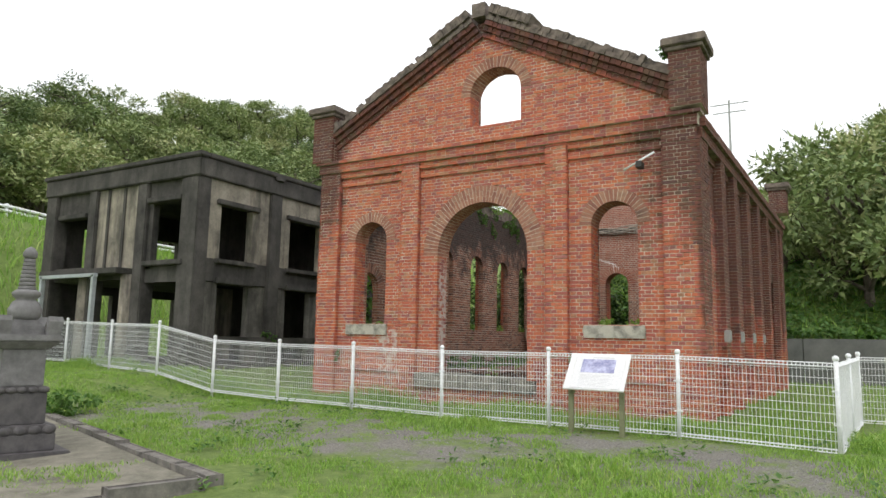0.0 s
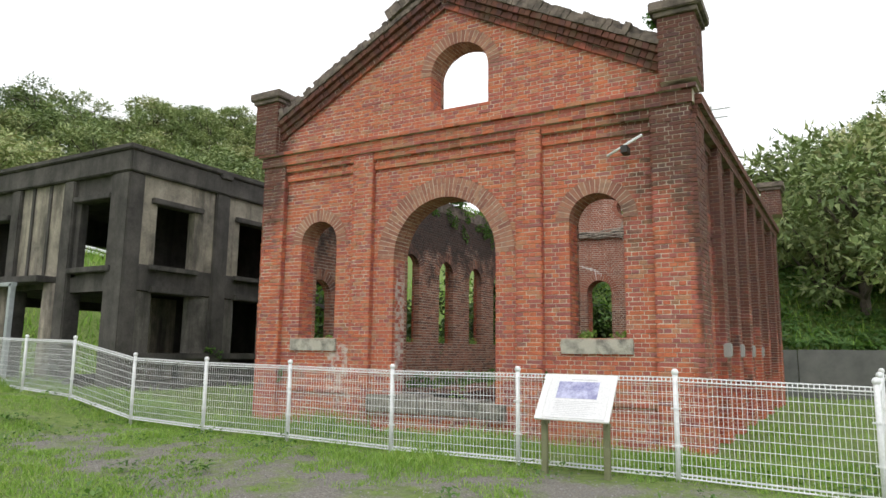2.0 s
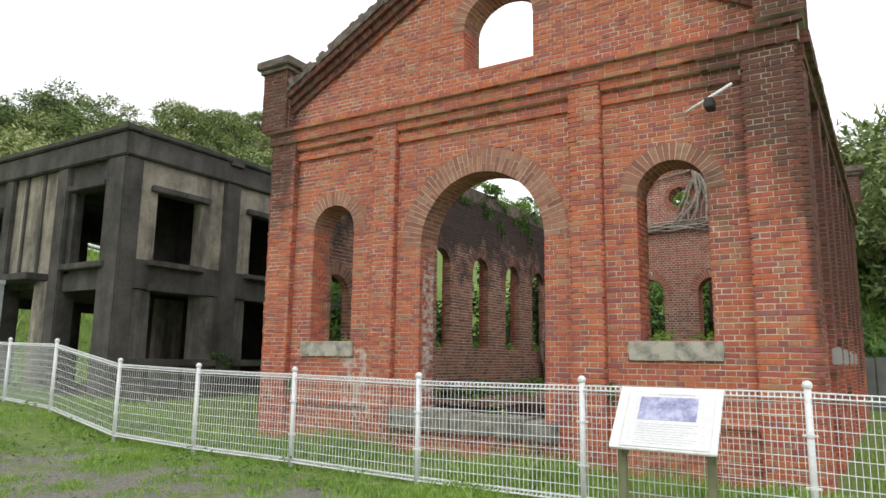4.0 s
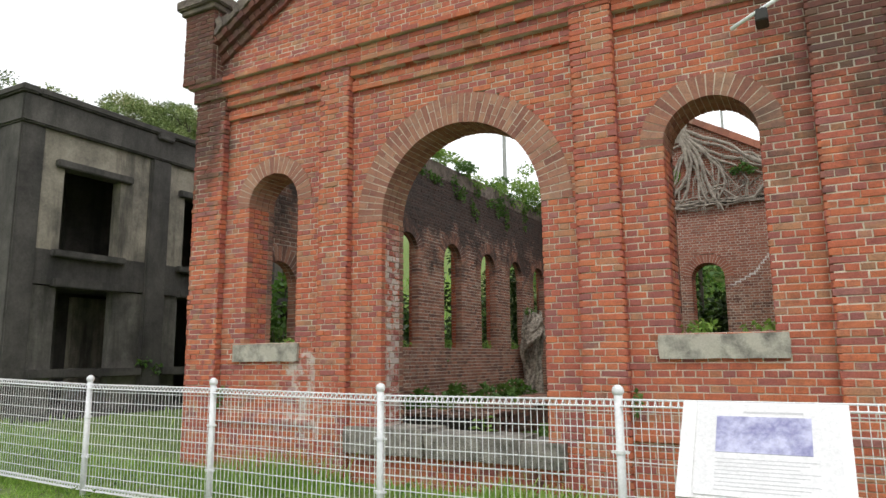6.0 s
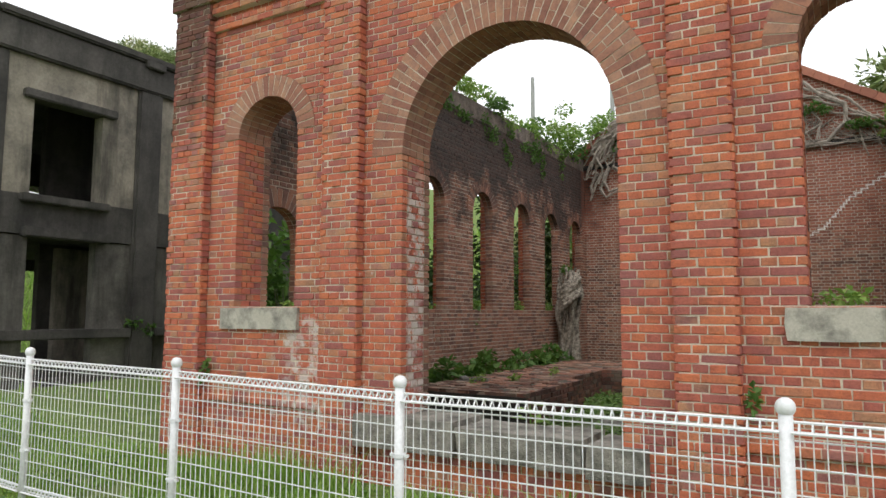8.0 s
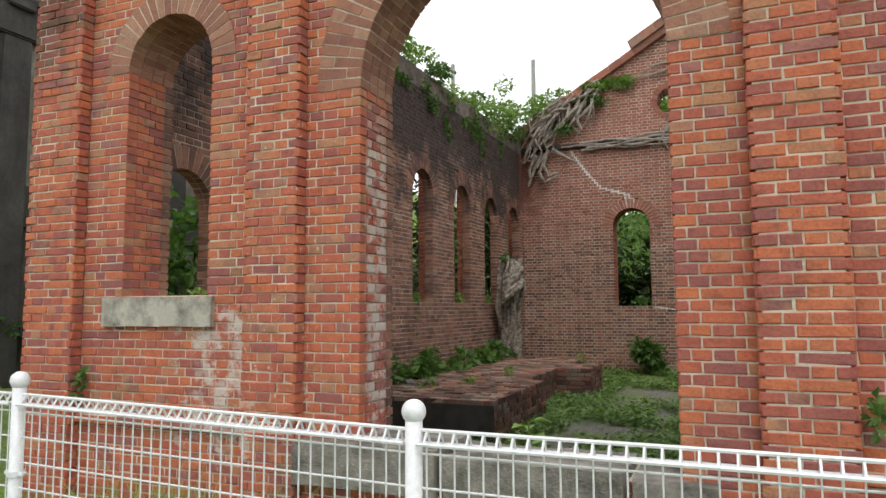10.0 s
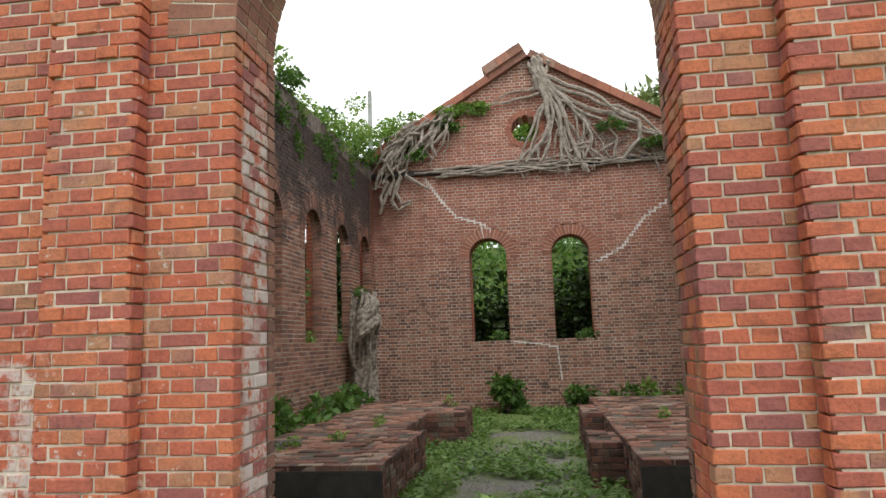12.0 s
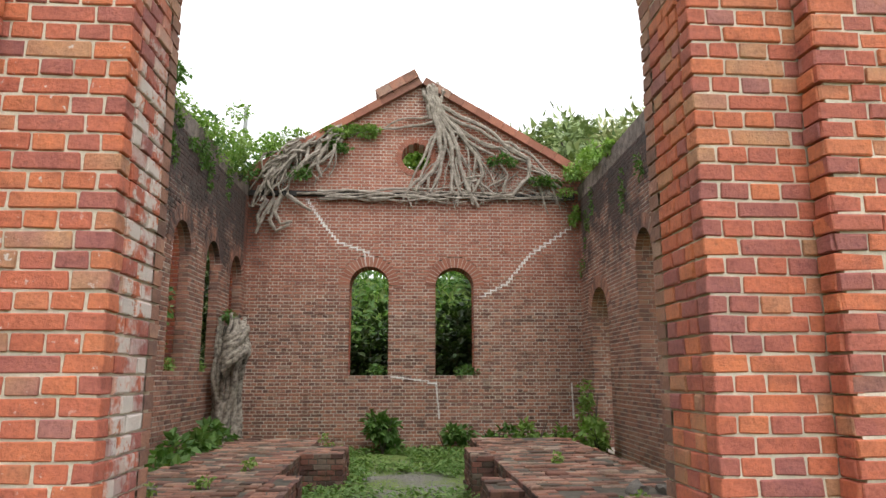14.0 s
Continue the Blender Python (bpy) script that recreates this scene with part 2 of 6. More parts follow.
M_CONC = concrete_mat("dark_concrete", (0.034, 0.031, 0.029), (0.12, 0.111, 0.10), (0.016, 0.017, 0.016), 0.55)
M_PANEL = concrete_mat("pale_concrete", (0.14, 0.128, 0.108), (0.46, 0.41, 0.325), (0.04, 0.037, 0.032), 0.8)
M_GRANITE = plain_mat("grey_granite", (0.13, 0.125, 0.125), (0.24, 0.235, 0.235), 8, 0.75, 90, 0.3, 0.004)
M_DARKSTONE = plain_mat("dark_granite", (0.05, 0.047, 0.05), (0.13, 0.12, 0.12), 6, 0.7, 90, 0.3, 0.004)
M_KERB = plain_mat("kerb_stone", (0.09, 0.085, 0.08), (0.27, 0.25, 0.22), 5, 0.85, 50, 0.5, 0.01)
M_OLIVE = plain_mat("olive_painted_post", (0.16, 0.17, 0.09), (0.24, 0.25, 0.14), 5, 0.6)
M_GALV = plain_mat("galvanised_steel", (0.38, 0.41, 0.43), (0.52, 0.56, 0.58), 5, 0.5, 50, 0.1, 0.002, 0.2)
M_ROOT = plain_mat("dry_root", (0.15, 0.125, 0.10), (0.50, 0.44, 0.37), 9, 0.9, 70, 0.7, 0.008)
M_TRUNK = plain_mat("weathered_trunk", (0.13, 0.108, 0.088), (0.52, 0.46, 0.38), 13, 0.92, 60, 1.0, 0.03, contrast=(0.36, 0.6))
M_BARK = plain_mat("bark", (0.06, 0.05, 0.04), (0.15, 0.125, 0.10), 5, 0.9)
M_GREY = plain_mat("grey_box", (0.33, 0.34, 0.33), (0.42, 0.43, 0.42), 4, 0.6)
M_ASPHALT = plain_mat("retaining_concrete", (0.11, 0.115, 0.11), (0.20, 0.20, 0.19), 1.2, 0.9)
M_LIME = plain_mat("white_crack_mortar", (0.74, 0.71, 0.68), (0.86, 0.83, 0.8), 10, 0.9)
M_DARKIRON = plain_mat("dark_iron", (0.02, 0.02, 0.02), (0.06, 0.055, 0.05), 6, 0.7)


def ground_mat():
    m, n, l, b = mat("grassy_ground", 0.95)
    g, x, y, z = axes(n, l)
    big = noise_tex(n, l, 1.1, 6, 0.7)
    fine = noise_tex(n, l, 38, 5, 0.75)
    grass = ramp(n, l, noise_tex(n, l, 7, 5, 0.7), [(0.25, (0.08, 0.13, 0.028)), (0.55, (0.16, 0.23, 0.055)), (0.8, (0.28, 0.32, 0.11))])
    earth = ramp(n, l, fine, [(0.25, (0.09, 0.085, 0.072)), (0.5, (0.20, 0.19, 0.165)), (0.75, (0.40, 0.38, 0.35))])
    strip = within(n, l, y, -6.0, -2.3, 0.8)
    near = within(n, l, x, -6.5, 12, 1.2)
    inside = maths(n, l, "MULTIPLY", within(n, l, x, -0.9, 1.0, 0.4), within(n, l, y, 2.0, 9.5, 0.8))
    k = maths(n, l, "MAXIMUM", maths(n, l, "MULTIPLY", strip, near), inside)
    k = grey(n, l, maths(n, l, "ADD", maths(n, l, "MULTIPLY", k, 0.28), maths(n, l, "MULTIPLY", big, 0.85)), 0.6, 0.74)
    l.new(mixc(n, l, k, grass, earth), b.inputs["Base Color"])
    bump(n, l, b, fine, 0.8, 0.03)
    return m


M_GROUND = ground_mat()
M_GRASS = leaf_mat("grass_blades", [(0.0, (0.10, 0.20, 0.033)), (0.4, (0.20, 0.35, 0.062)), (0.75, (0.31, 0.46, 0.10)), (1.0, (0.50, 0.50, 0.21))])
M_FLOORWEED = leaf_mat("floor_weed_leaves", [(0.0, (0.07, 0.14, 0.035)), (0.5, (0.14, 0.25, 0.065)), (1.0, (0.26, 0.35, 0.12))])
# Dark glossy leaves, their green lowered further to stand for deep shade.
M_SHADELEAF = leaf_mat("shade_dark_leaves", [(0.0, (0.02, 0.045, 0.014)), (0.6, (0.045, 0.09, 0.026)), (1.0, (0.10, 0.17, 0.045))], 0.4)
M_WEED = leaf_mat("weed_leaves", [(0.0, (0.045, 0.10, 0.025)), (0.5, (0.09, 0.19, 0.042)), (1.0, (0.18, 0.30, 0.075))])
M_LIGHTLEAF = leaf_mat("fresh_leaves", [(0.0, (0.10, 0.20, 0.04)), (0.5, (0.19, 0.32, 0.065)), (1.0, (0.34, 0.44, 0.14))])
M_FOREST = tree_mat("forest_leaves", [(0.0, (0.07, 0.115, 0.045)), (0.25, (0.145, 0.21, 0.075)), (0.55, (0.25, 0.32, 0.115)), (0.8, (0.38, 0.41, 0.18)), (1.0, (0.50, 0.47, 0.28))])


# ---- building helpers ----
def mesh_object(name, verts, faces, material, parent=None, label=""):
    me = bpy.data.meshes.new(name)
    me.from_pydata(verts, [], faces)
    me.update()
    me.materials.append(material)
    ob = new(name, me)
    if parent:
        ob.parent = parent
    if label:
        ob["label"] = label
    return ob


def part(name, bm, material, parent, label="", smooth=False):
    me = bpy.data.meshes.new(name)
    bmesh.ops.recalc_face_normals(bm, faces=bm.faces)
    bm.to_mesh(me)
    bm.free()
    me.materials.append(material)
    if smooth:
        me.polygons.foreach_set("use_smooth", [True] * len(me.polygons))
    ob = new(name, me)
    if parent:
        ob.parent = parent
    if label:
        ob["label"] = label
    return ob


def thing(name, label, category, group="", kind="", at=(0, 0, 0)):
    ob = new(name)
    ob.location = at
    ob.empty_display_size = 0.1
    return tagged(ob, label, category, group, kind)


def add_box(bm, x0, x1, y0, y1, z0, z1, bevel=0.0, turn=None):
    r = bmesh.ops.create_cube(bm, size=1.0)
    vs = r["verts"]
    for v in vs:
        v.co = Vector(((x0 + x1) / 2 + v.co.x * (x1 - x0), (y0 + y1) / 2 + v.co.y * (y1 - y0), (z0 + z1) / 2 + v.co.z * (z1 - z0)))
        if turn:
            v.co = turn @ v.co
    if bevel:
        es = list({e for v in vs for e in v.link_edges})
        bmesh.ops.bevel(bm, geom=es, offset=bevel, segments=2, affect="EDGES", clamp_overlap=True)
    return vs


def box(name, x0, x1, y0, y1, z0, z1, material, parent=None, label="", bevel=0.0):
    bm = bmesh.new()
    add_box(bm, x0, x1, y0, y1, z0, z1, bevel)
    return part(name, bm, material, parent, label)


def tube(bm, pts, radii, sides=8, cap=True):
    """A round tapered bar along a line of points."""
    rings = []
    for i, p in enumerate(pts):
        p = Vector(p)
        d = (Vector(pts[min(i + 1, len(pts) - 1)]) - Vector(pts[max(i - 1, 0)])).normalized()
        a = d.cross(Vector((0.31, 0.17, 0.93)))
        if a.length < 0.05:
            a = d.cross(Vector((1, 0, 0)))
        a.normalize()
        c = d.cross(a)
        r = radii[i] if isinstance(radii, (list, tuple)) else radii
        rings.append([bm.verts.new(p + (a * math.cos(6.2832 * k / sides) + c * math.sin(6.2832 * k / sides)) * r) for k in range(sides)])
    for u, v in zip(rings, rings[1:]):
        for k in range(sides):
            bm.faces.new((u[k], u[(k + 1) % sides], v[(k + 1) % sides], v[k]))
    if cap:
        bm.faces.new(rings[0][::-1])
        bm.faces.new(rings[-1])


def lathe(bm, profile, cx=0, cy=0, sides=20):
    rings = []
    for r, z in profile:
        rings.append([bm.verts.new((cx + r * math.cos(6.2832 * k / sides), cy + r * math.sin(6.2832 * k / sides), z)) for k in range(sides)])
    for u, v in zip(rings, rings[1:]):
        for k in range(sides):
            bm.faces.new((u[k], u[(k + 1) % sides], v[(k + 1) % sides], v[k]))
    bm.faces.new(rings[0][::-1])
    bm.faces.new(rings[-1])


# ---- bricks ----
COURSE = 0.07
HALF = 0.1175
rng = random.Random(4)


class Bricks:
    """Collects many single bricks, each with its own edges, in one mesh."""

    def __init__(self):
        self.v, self.f = [], []

    def add(self, o, u, w, d, x0, x1, z0, z1, depth, proud=0.0, chamfer=0.005):
        """A brick on the plane through o with the axes u (along), w (up) and d (into the wall)."""
        c = min(chamfer, (x1 - x0) * 0.3, (z1 - z0) * 0.3)
        b = len(self.v)
        j = lambda s: rng.uniform(-s, s)
        for px, pz in ((x0, z0), (x1, z0), (x1, z1), (x0, z1)):
            self.v.append(o + u * px + w * pz + d * depth)
        tilt = j(0.0025)
        for i, (px, pz) in enumerate(((x0, z0), (x1, z0), (x1, z1), (x0, z1))):
            self.v.append(o + u * (px + j(0.0028)) + w * (pz + j(0.0028)) + d * (c * 0.9 - proud + (tilt if i in (0, 3) else -tilt)))
        for i, (px, pz) in enumerate(((x0 + c, z0 + c), (x1 - c, z0 + c), (x1 - c, z1 - c), (x0 + c, z1 - c))):
            self.v.append(o + u * (px + j(0.004)) + w * (pz + j(0.0035)) + d * (-proud + (tilt if i in (0, 3) else -tilt)))
        for i in range(4):
            k = (i + 1) % 4
            self.f.append((b + i, b + k, b + 4 + k, b + 4 + i))
            self.f.append((b + 4 + i, b + 4 + k, b + 8 + k, b + 8 + i))
        self.f.append((b + 8, b + 9, b + 10, b + 11))

    def done(self, name, material, parent, label=""):
        ob = mesh_object(name, self.v, self.f, material, parent, label)
        ob["kind"] = "stuff"
        return ob


def clip_spans(lo, hi, holes):
    """The stretches of lo to hi outside the holes."""
    out = [(lo, hi)]
    for a, c in holes:
        nxt = []
        for p, q in out:
            if c <= p or a >= q:
                nxt.append((p, q))
                continue
            if a > p:
                nxt.append((p, a))
            if c < q:
                nxt.append((c, q))
        out = nxt
    return [(p, q) for p, q in out if q - p > 0.012]


def ring_width(hw):
    return 0.35 if hw > 0.9 else 0.215


def arch_holes(openings, z):
    """Where the openings (centre, half width, sill, springing, rise) cut a course at height z."""
    hs = []
    for c, hw, sill, spring, rise in openings:
        if sill <= z < spring:
            hs.append((c - hw, c + hw))
        elif spring <= z < spring + rise + ring_width(hw):
            g = ring_width(hw)
            k = math.sqrt(max(0.0, 1 - ((z - spring) / (rise + g)) ** 2)) * (hw + g)
            hs.append((c - k, c + k))
    return hs


def cuts(p, q, pitch, shift):
    """Bricks along one course from p to q; a sliver at an end joins its neighbour."""
    k = math.floor((p - shift) / pitch)
    ends = [p]
    while (k + 1) * pitch + shift < q:
        k += 1
        v = k * pitch + shift
        if v > p + 0.05 and v < q - 0.05:
            ends.append(v)
    ends.append(q)
    return list(zip(ends, ends[1:]))


def lay(bricks, o, u, d, spans_at, z0, z1, depth=0.1, first=0, rough=1.0, skip=None, joint=0.005, worn=0.0):
    """English bond over a plane; spans_at(z) gives the stretches to fill along u."""
    w = Vector((0, 0, 1))
    n = int(round((z1 - z0) / COURSE))
    for i in range(n):
        a = z0 + i * COURSE
        mid = a + COURSE / 2
        even = (i + first) % 2 == 0
        pitch = HALF * 2 if even else HALF
        shift = 0.0 if even else HALF / 2
        for p, q in spans_at(mid):
            for s, e in cuts(p, q, pitch, shift):
                s2 = s + rng.uniform(-0.004, 0.014) * worn if s == p else s + joint
                e2 = e - rng.uniform(-0.004, 0.014) * worn if e == q else e - joint
                if skip and skip(s2, e2, a):
                    continue
                bricks.add(o, u, w, d, s2, e2, a + joint, a + COURSE - joint, depth, max(-0.003, rng.gauss(0.001, 0.0028) * rough))


def core_boxes(name, material, parent, o, u, d, thick, spans_at, z0, z1, inset=0.0062, ends=0.0062):
    """The solid of a wall behind its bricks: boxes course by course, joined where alike."""
    bm = bmesh.new()
    n = int(round((z1 - z0) / COURSE))
    runs = {}
    flat = []
    for i in range(n):
        sp = tuple((round(p, 3), round(q, 3)) for p, q in spans_at(z0 + (i + 0.5) * COURSE))
        for s in sp:
            if s in runs and runs[s][1] == i:
                runs[s][1] = i + 1
            else:
                if s in runs:
                    flat.append((s, runs[s]))
                runs[s] = [i, i + 1]
    flat += list(runs.items())
    for (p, q), (i, k) in flat:
        if q - p < 2.2 * max(inset, ends):
            continue
        vs = bmesh.ops.create_cube(bm, size=1.0)["verts"]
        for v in vs:
            a = p + ends if v.co.x < 0 else q - ends
            t = inset if v.co.y < 0 else thick - inset
            z = z0 + (i if v.co.z < 0 else k) * COURSE
            v.co = o + u * a + d * t + Vector((0, 0, z))
    return part(name, bm, material, parent)


def ring(bricks, o, u, d, c, hw, spring, rise, width, depth, proud=0.007, rows=1):
    """Arch bricks set on edge round an opening's head."""
    w = Vector((0, 0, 1))
    steps = max(9, int(math.pi * (hw + width / 2) * (0.5 + 0.5 * rise / hw) / 0.078))
    for r in range(rows):
        for i in range(steps):
            split = width * (0.34 if i % 2 else 0.66)
            a0, a1 = (0.0, width) if rows == 1 else ((0.0, split - 0.004) if r == 0 else (split + 0.004, width))
            t0 = math.pi * (i + 0.07 + rng.uniform(-0.02, 0.02)) / steps
            t1 = math.pi * (i + 0.93 + rng.uniform(-0.02, 0.02)) / steps
            pts = []
            for t, e in ((t0, a0), (t1, a0), (t1, a1), (t0, a1)):
                pts.append((c - math.cos(t) * (hw + e), spring + math.sin(t) * (rise + e)))
            p = max(proud - 0.001, rng.gauss(proud + 0.001, 0.002))
            n = max(1, round(depth / 0.118)) if r == 0 else 1
            for g in range(n):
                d0 = -p if g == 0 else depth * g / n + 0.004
                d1 = depth * (g + 1) / n - 0.004
                b = len(bricks.v)
                drop = rng.uniform(-0.003, 0.003)
                for dd in (d1, d0):
                    for q, (px, pz) in enumerate(pts):
                        bricks.v.append(o + u * px + w * (pz + (drop if q < 2 else 0.0)) + d * dd)
                for k in range(4):
                    m = (k + 1) % 4
                    bricks.f.append((b + k, b + m, b + 4 + m, b + 4 + k))
                bricks.f.append((b + 4, b + 5, b + 6, b + 7))


def ring_bed(name, material, parent, o, u, d, c, hw, spring, rise, width, depth, proud=0.004):
    """The mortar between the arch bricks."""
    v, f = [], []
    n = 28
    for i in range(n + 1):
        t = math.pi * i / n
        for e, dd in ((0.006, -proud), (width - 0.006, -proud), (width - 0.006, depth), (0.006, depth)):
            v.append(o + u * (c - math.cos(t) * (hw + e)) + Vector((0, 0, 1)) * (spring + math.sin(t) * (rise + e)) + d * dd)
    for i in range(n):
        for k in range(4):
            m = (k + 1) % 4
            f.append((i * 4 + k, i * 4 + m, i * 4 + 4 + m, i * 4 + 4 + k))
    return mesh_object(name, v, f, material, parent)


X, Y, Z = Vector((1, 0, 0)), Vector((0, 1, 0)), Vector((0, 0, 1))
O = Vector((0, 0, 0))

# ---- the brick engine house ----
XL, XR = -4.29, 4.34            # outer faces of the corner piers
IL, IR = -3.62, 3.54            # inner faces of the side walls
YB = 12.15                      # inner face of the back wall
T = 0.5                         # front wall
EAVE = 5.39
BASE = -0.1
ARCH = (0.0, 1.04, 0.55, 3.12, 1.07)
WINL = (-2.83, 0.44, 1.64, 3.54, 0.43)
WINR = (2.80, 0.44, 1.64, 3.54, 0.43)
GABLE = (0.30, 0.59, 5.86, 6.55, 0.54)
FRONT = (ARCH, WINL, WINR, GABLE)
APEX_X, APEX_Z, FOOT_Z = 0.0, 8.2, 6.2


def gable_half(z, foot, apex, half):
    return half if z <= foot else max(0.0, half * (apex - z) / (apex - foot))


def front_spans(z):
    if z <= EAVE + 0.35:
        lo, hi = XL + 0.11, XR - 0.11
    else:
        h = gable_half(z, 5.75, APEX_Z, 4.15)
        lo, hi = APEX_X - h, APEX_X + h
        if h < 0.05:
            return []
    return clip_spans(lo, hi, arch_holes(FRONT, z))


wall_front = tagged(new("wall_front"), "weathered red brick gable wall with arched openings", "wall", kind="structure")
core_boxes("core", M_MORTAR, wall_front, O, X, Y, T, front_spans, BASE, 8.2, ends=0.014)


def near_zone(s, e, z):
    """The jambs of the great arch, whose bricks are single pieces."""
    return 0.62 < z < 3.1 and (-1.49 < s and e < -1.0 or 1.0 < s and e < 1.47)


fb = Bricks()
lay(fb, O, X, Y, front_spans, BASE, 8.2, skip=near_zone)
fb.done("brickwork", M_RED, wall_front)
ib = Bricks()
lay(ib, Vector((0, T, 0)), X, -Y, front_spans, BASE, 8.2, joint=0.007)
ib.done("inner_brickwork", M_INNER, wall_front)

# reveals of the openings
rv = Bricks()
for c, hw, sill, spring, rise in FRONT:
    for s in (-1, 1):
        lay(rv, Vector((c + s * hw, 0, 0)), Y, Vector((s, 0, 0)), lambda z: [(0.105, T - 0.105)], BASE + COURSE * round((sill - BASE) / COURSE), spring, 0.08)
rv.done("reveal_brickwork", M_RED, wall_front)
rb = Bricks()
ring(rb, O, X, Y, *ARCH[:2], ARCH[3], ARCH[4], 0.36, T - 0.01, rows=2)
for wdw in (WINL, WINR, GABLE):
    ring(rb, O, X, Y, *wdw[:2], wdw[3], wdw[4], 0.235, T - 0.01, rows=1)
rb.done("arch_ring", M_RING, wall_front)
ring_bed("ring_bed", M_MORTAR, wall_front, O, X, Y, *ARCH[:2], ARCH[3], ARCH[4], 0.36, T - 0.02)
for wdw in (WINL, WINR, GABLE):
    ring_bed("ring_bed", M_MORTAR, wall_front, O, X, Y, *wdw[:2], wdw[3], wdw[4], 0.235, T - 0.02)

# pilasters and corner piers, proud of the wall
PIL = ((-1.96, -1.49), (1.46, 1.92), (XL, -3.70), (3.71, XR))
pb = Bricks()
for a, c in PIL:
    top = 5.2 if abs(a + c) < 5 else EAVE
    span = lambda z, a=a, c=c: [(a, c)]
    core_boxes("pilaster_core", M_MORTAR, wall_front, Vector((0, -0.11, 0)), X, Y, 0.13, span, BASE, BASE + COURSE * int((top - BASE) / COURSE), ends=0.03)
    lay(pb, Vector((0, -0.11, 0)), X, Y, span, BASE, top, 0.1, first=1, rough=1.8, worn=1.0)
    for s, e in ((a, -1), (c, 1)):
        lay(pb, Vector((s, 0, 0)), Y, Vector((-e, 0, 0)), lambda z: [(-0.105, -0.005)], BASE, top, 0.05, first=0, worn=1.0)
pb.done("pilaster_brickwork", M_RED, wall_front)


def band(name, z0, z1, y, parent, x0=XL, x1=XR, material=None):
    """A projecting course band along the front."""
    b = Bricks()
    n = max(1, round((z1 - z0) / COURSE))
    for i in range(n):
        a = z0 + (z1 - z0) * i / n
        k = x0
        while k < x1 - 0.03:
            e = min(k + (HALF * 2 if i % 2 == 0 else HALF), x1)
            b.add(O, X, Z, Y, k + 0.004, e - 0.004, a + 0.004, a + (z1 - z0) / n - 0.004, 0.05, -y)
            k = e
    ob = b.done(name, material or M_RED, parent)
    bm = bmesh.new()
    add_box(bm, x0 + 0.004, x1 - 0.004, y + 0.008, 0.1, z0 + 0.003, z1 - 0.003)
    part(name + "_bed", bm, M_MORTAR, parent)
    return ob


# cornice: stepped courses across the whole front, short ones between the piers
for x0, x1 in ((-3.70, -1.96), (-1.49, 1.46), (1.92, 3.71)):
    band("cornice_course", 4.86, 5.0, -0.05, wall_front, x0, x1)
    band("cornice_course", 5.06, 5.2, -0.09, wall_front, x0, x1)
band("cornice_course", 5.2, 5.41, -0.15, wall_front, XL - 0.04, XR + 0.04)
band("cornice_course", 5.41, 5.48, -0.21, wall_front, XL - 0.1, XR + 0.1)
# plinth
for x0, x1 in ((-3.70, -1.96), (1.92, 3.71)):
    band("plinth_course", 0.62, 0.69, -0.05, wall_front, x0, x1)

# sills and threshold of stone
SILLS = []
for c, w in ((-2.873, 0.575), (2.776, 0.577)):
    SILLS.append((c, w))
def worn_block(name, x0, x1, y0, y1, z0, z1, material, parent, label="", seed=0, amount=0.018):
    """A rough block of stone with broken, uneven arrises."""
    bm = bmesh.new()
    add_box(bm, x0, x1, y0, y1, z0, z1)
    for ax, a, b in ((0, x0, x1), (1, y0, y1), (2, z0, z1)):
        n = max(2, int((b - a) / 0.09))
        for i in range(1, n):
            co, no = Vector((0, 0, 0)), Vector((0, 0, 0))
            co[ax], no[ax] = a + (b - a) * i / n, 1.0
            bmesh.ops.bisect_plane(bm, geom=bm.verts[:] + bm.edges[:] + bm.faces[:], plane_co=co, plane_no=no)
    mid = Vector(((x0 + x1) / 2, (y0 + y1) / 2, (z0 + z1) / 2))
    for v in bm.verts:
        k = sum(abs(v.co[i] - e) < 1e-4 for i, ab in enumerate(((x0, x1), (y0, y1), (z0, z1))) for e in ab)
        q = noise.noise(v.co * 5.0 + Vector((seed, 0, 0))) * 0.6 + noise.noise(v.co * 13.0 + Vector((0, seed, 0))) * 0.4
        v.co += (mid - v.co).normalized() * amount * (0.35 + q) * (1.0 if k == 1 else 1.7)
    return part(name, bm, material, parent, label)


for c, w in SILLS:
    worn_block("window_sill", c - w, c + w, -0.05, 0.42, 1.405, 1.64, M_STONE, wall_front, "pale weathered stone window sill", c, 0.014)
worn_block("threshold", -1.50, -0.42, -0.13, T, 0.34, 0.64, M_RUBBLE_STONE, wall_front, "worn grey stone threshold block", 1)
worn_block("threshold", -0.41, 0.76, -0.12, T, 0.33, 0.60, M_RUBBLE_STONE, wall_front, "worn grey stone threshold block", 2, 0.03)
worn_block("threshold", 0.77, 1.25, -0.16, T, 0.31, 0.57, M_RUBBLE_STONE, wall_front, "pale broken stone threshold block", 3, 0.03)


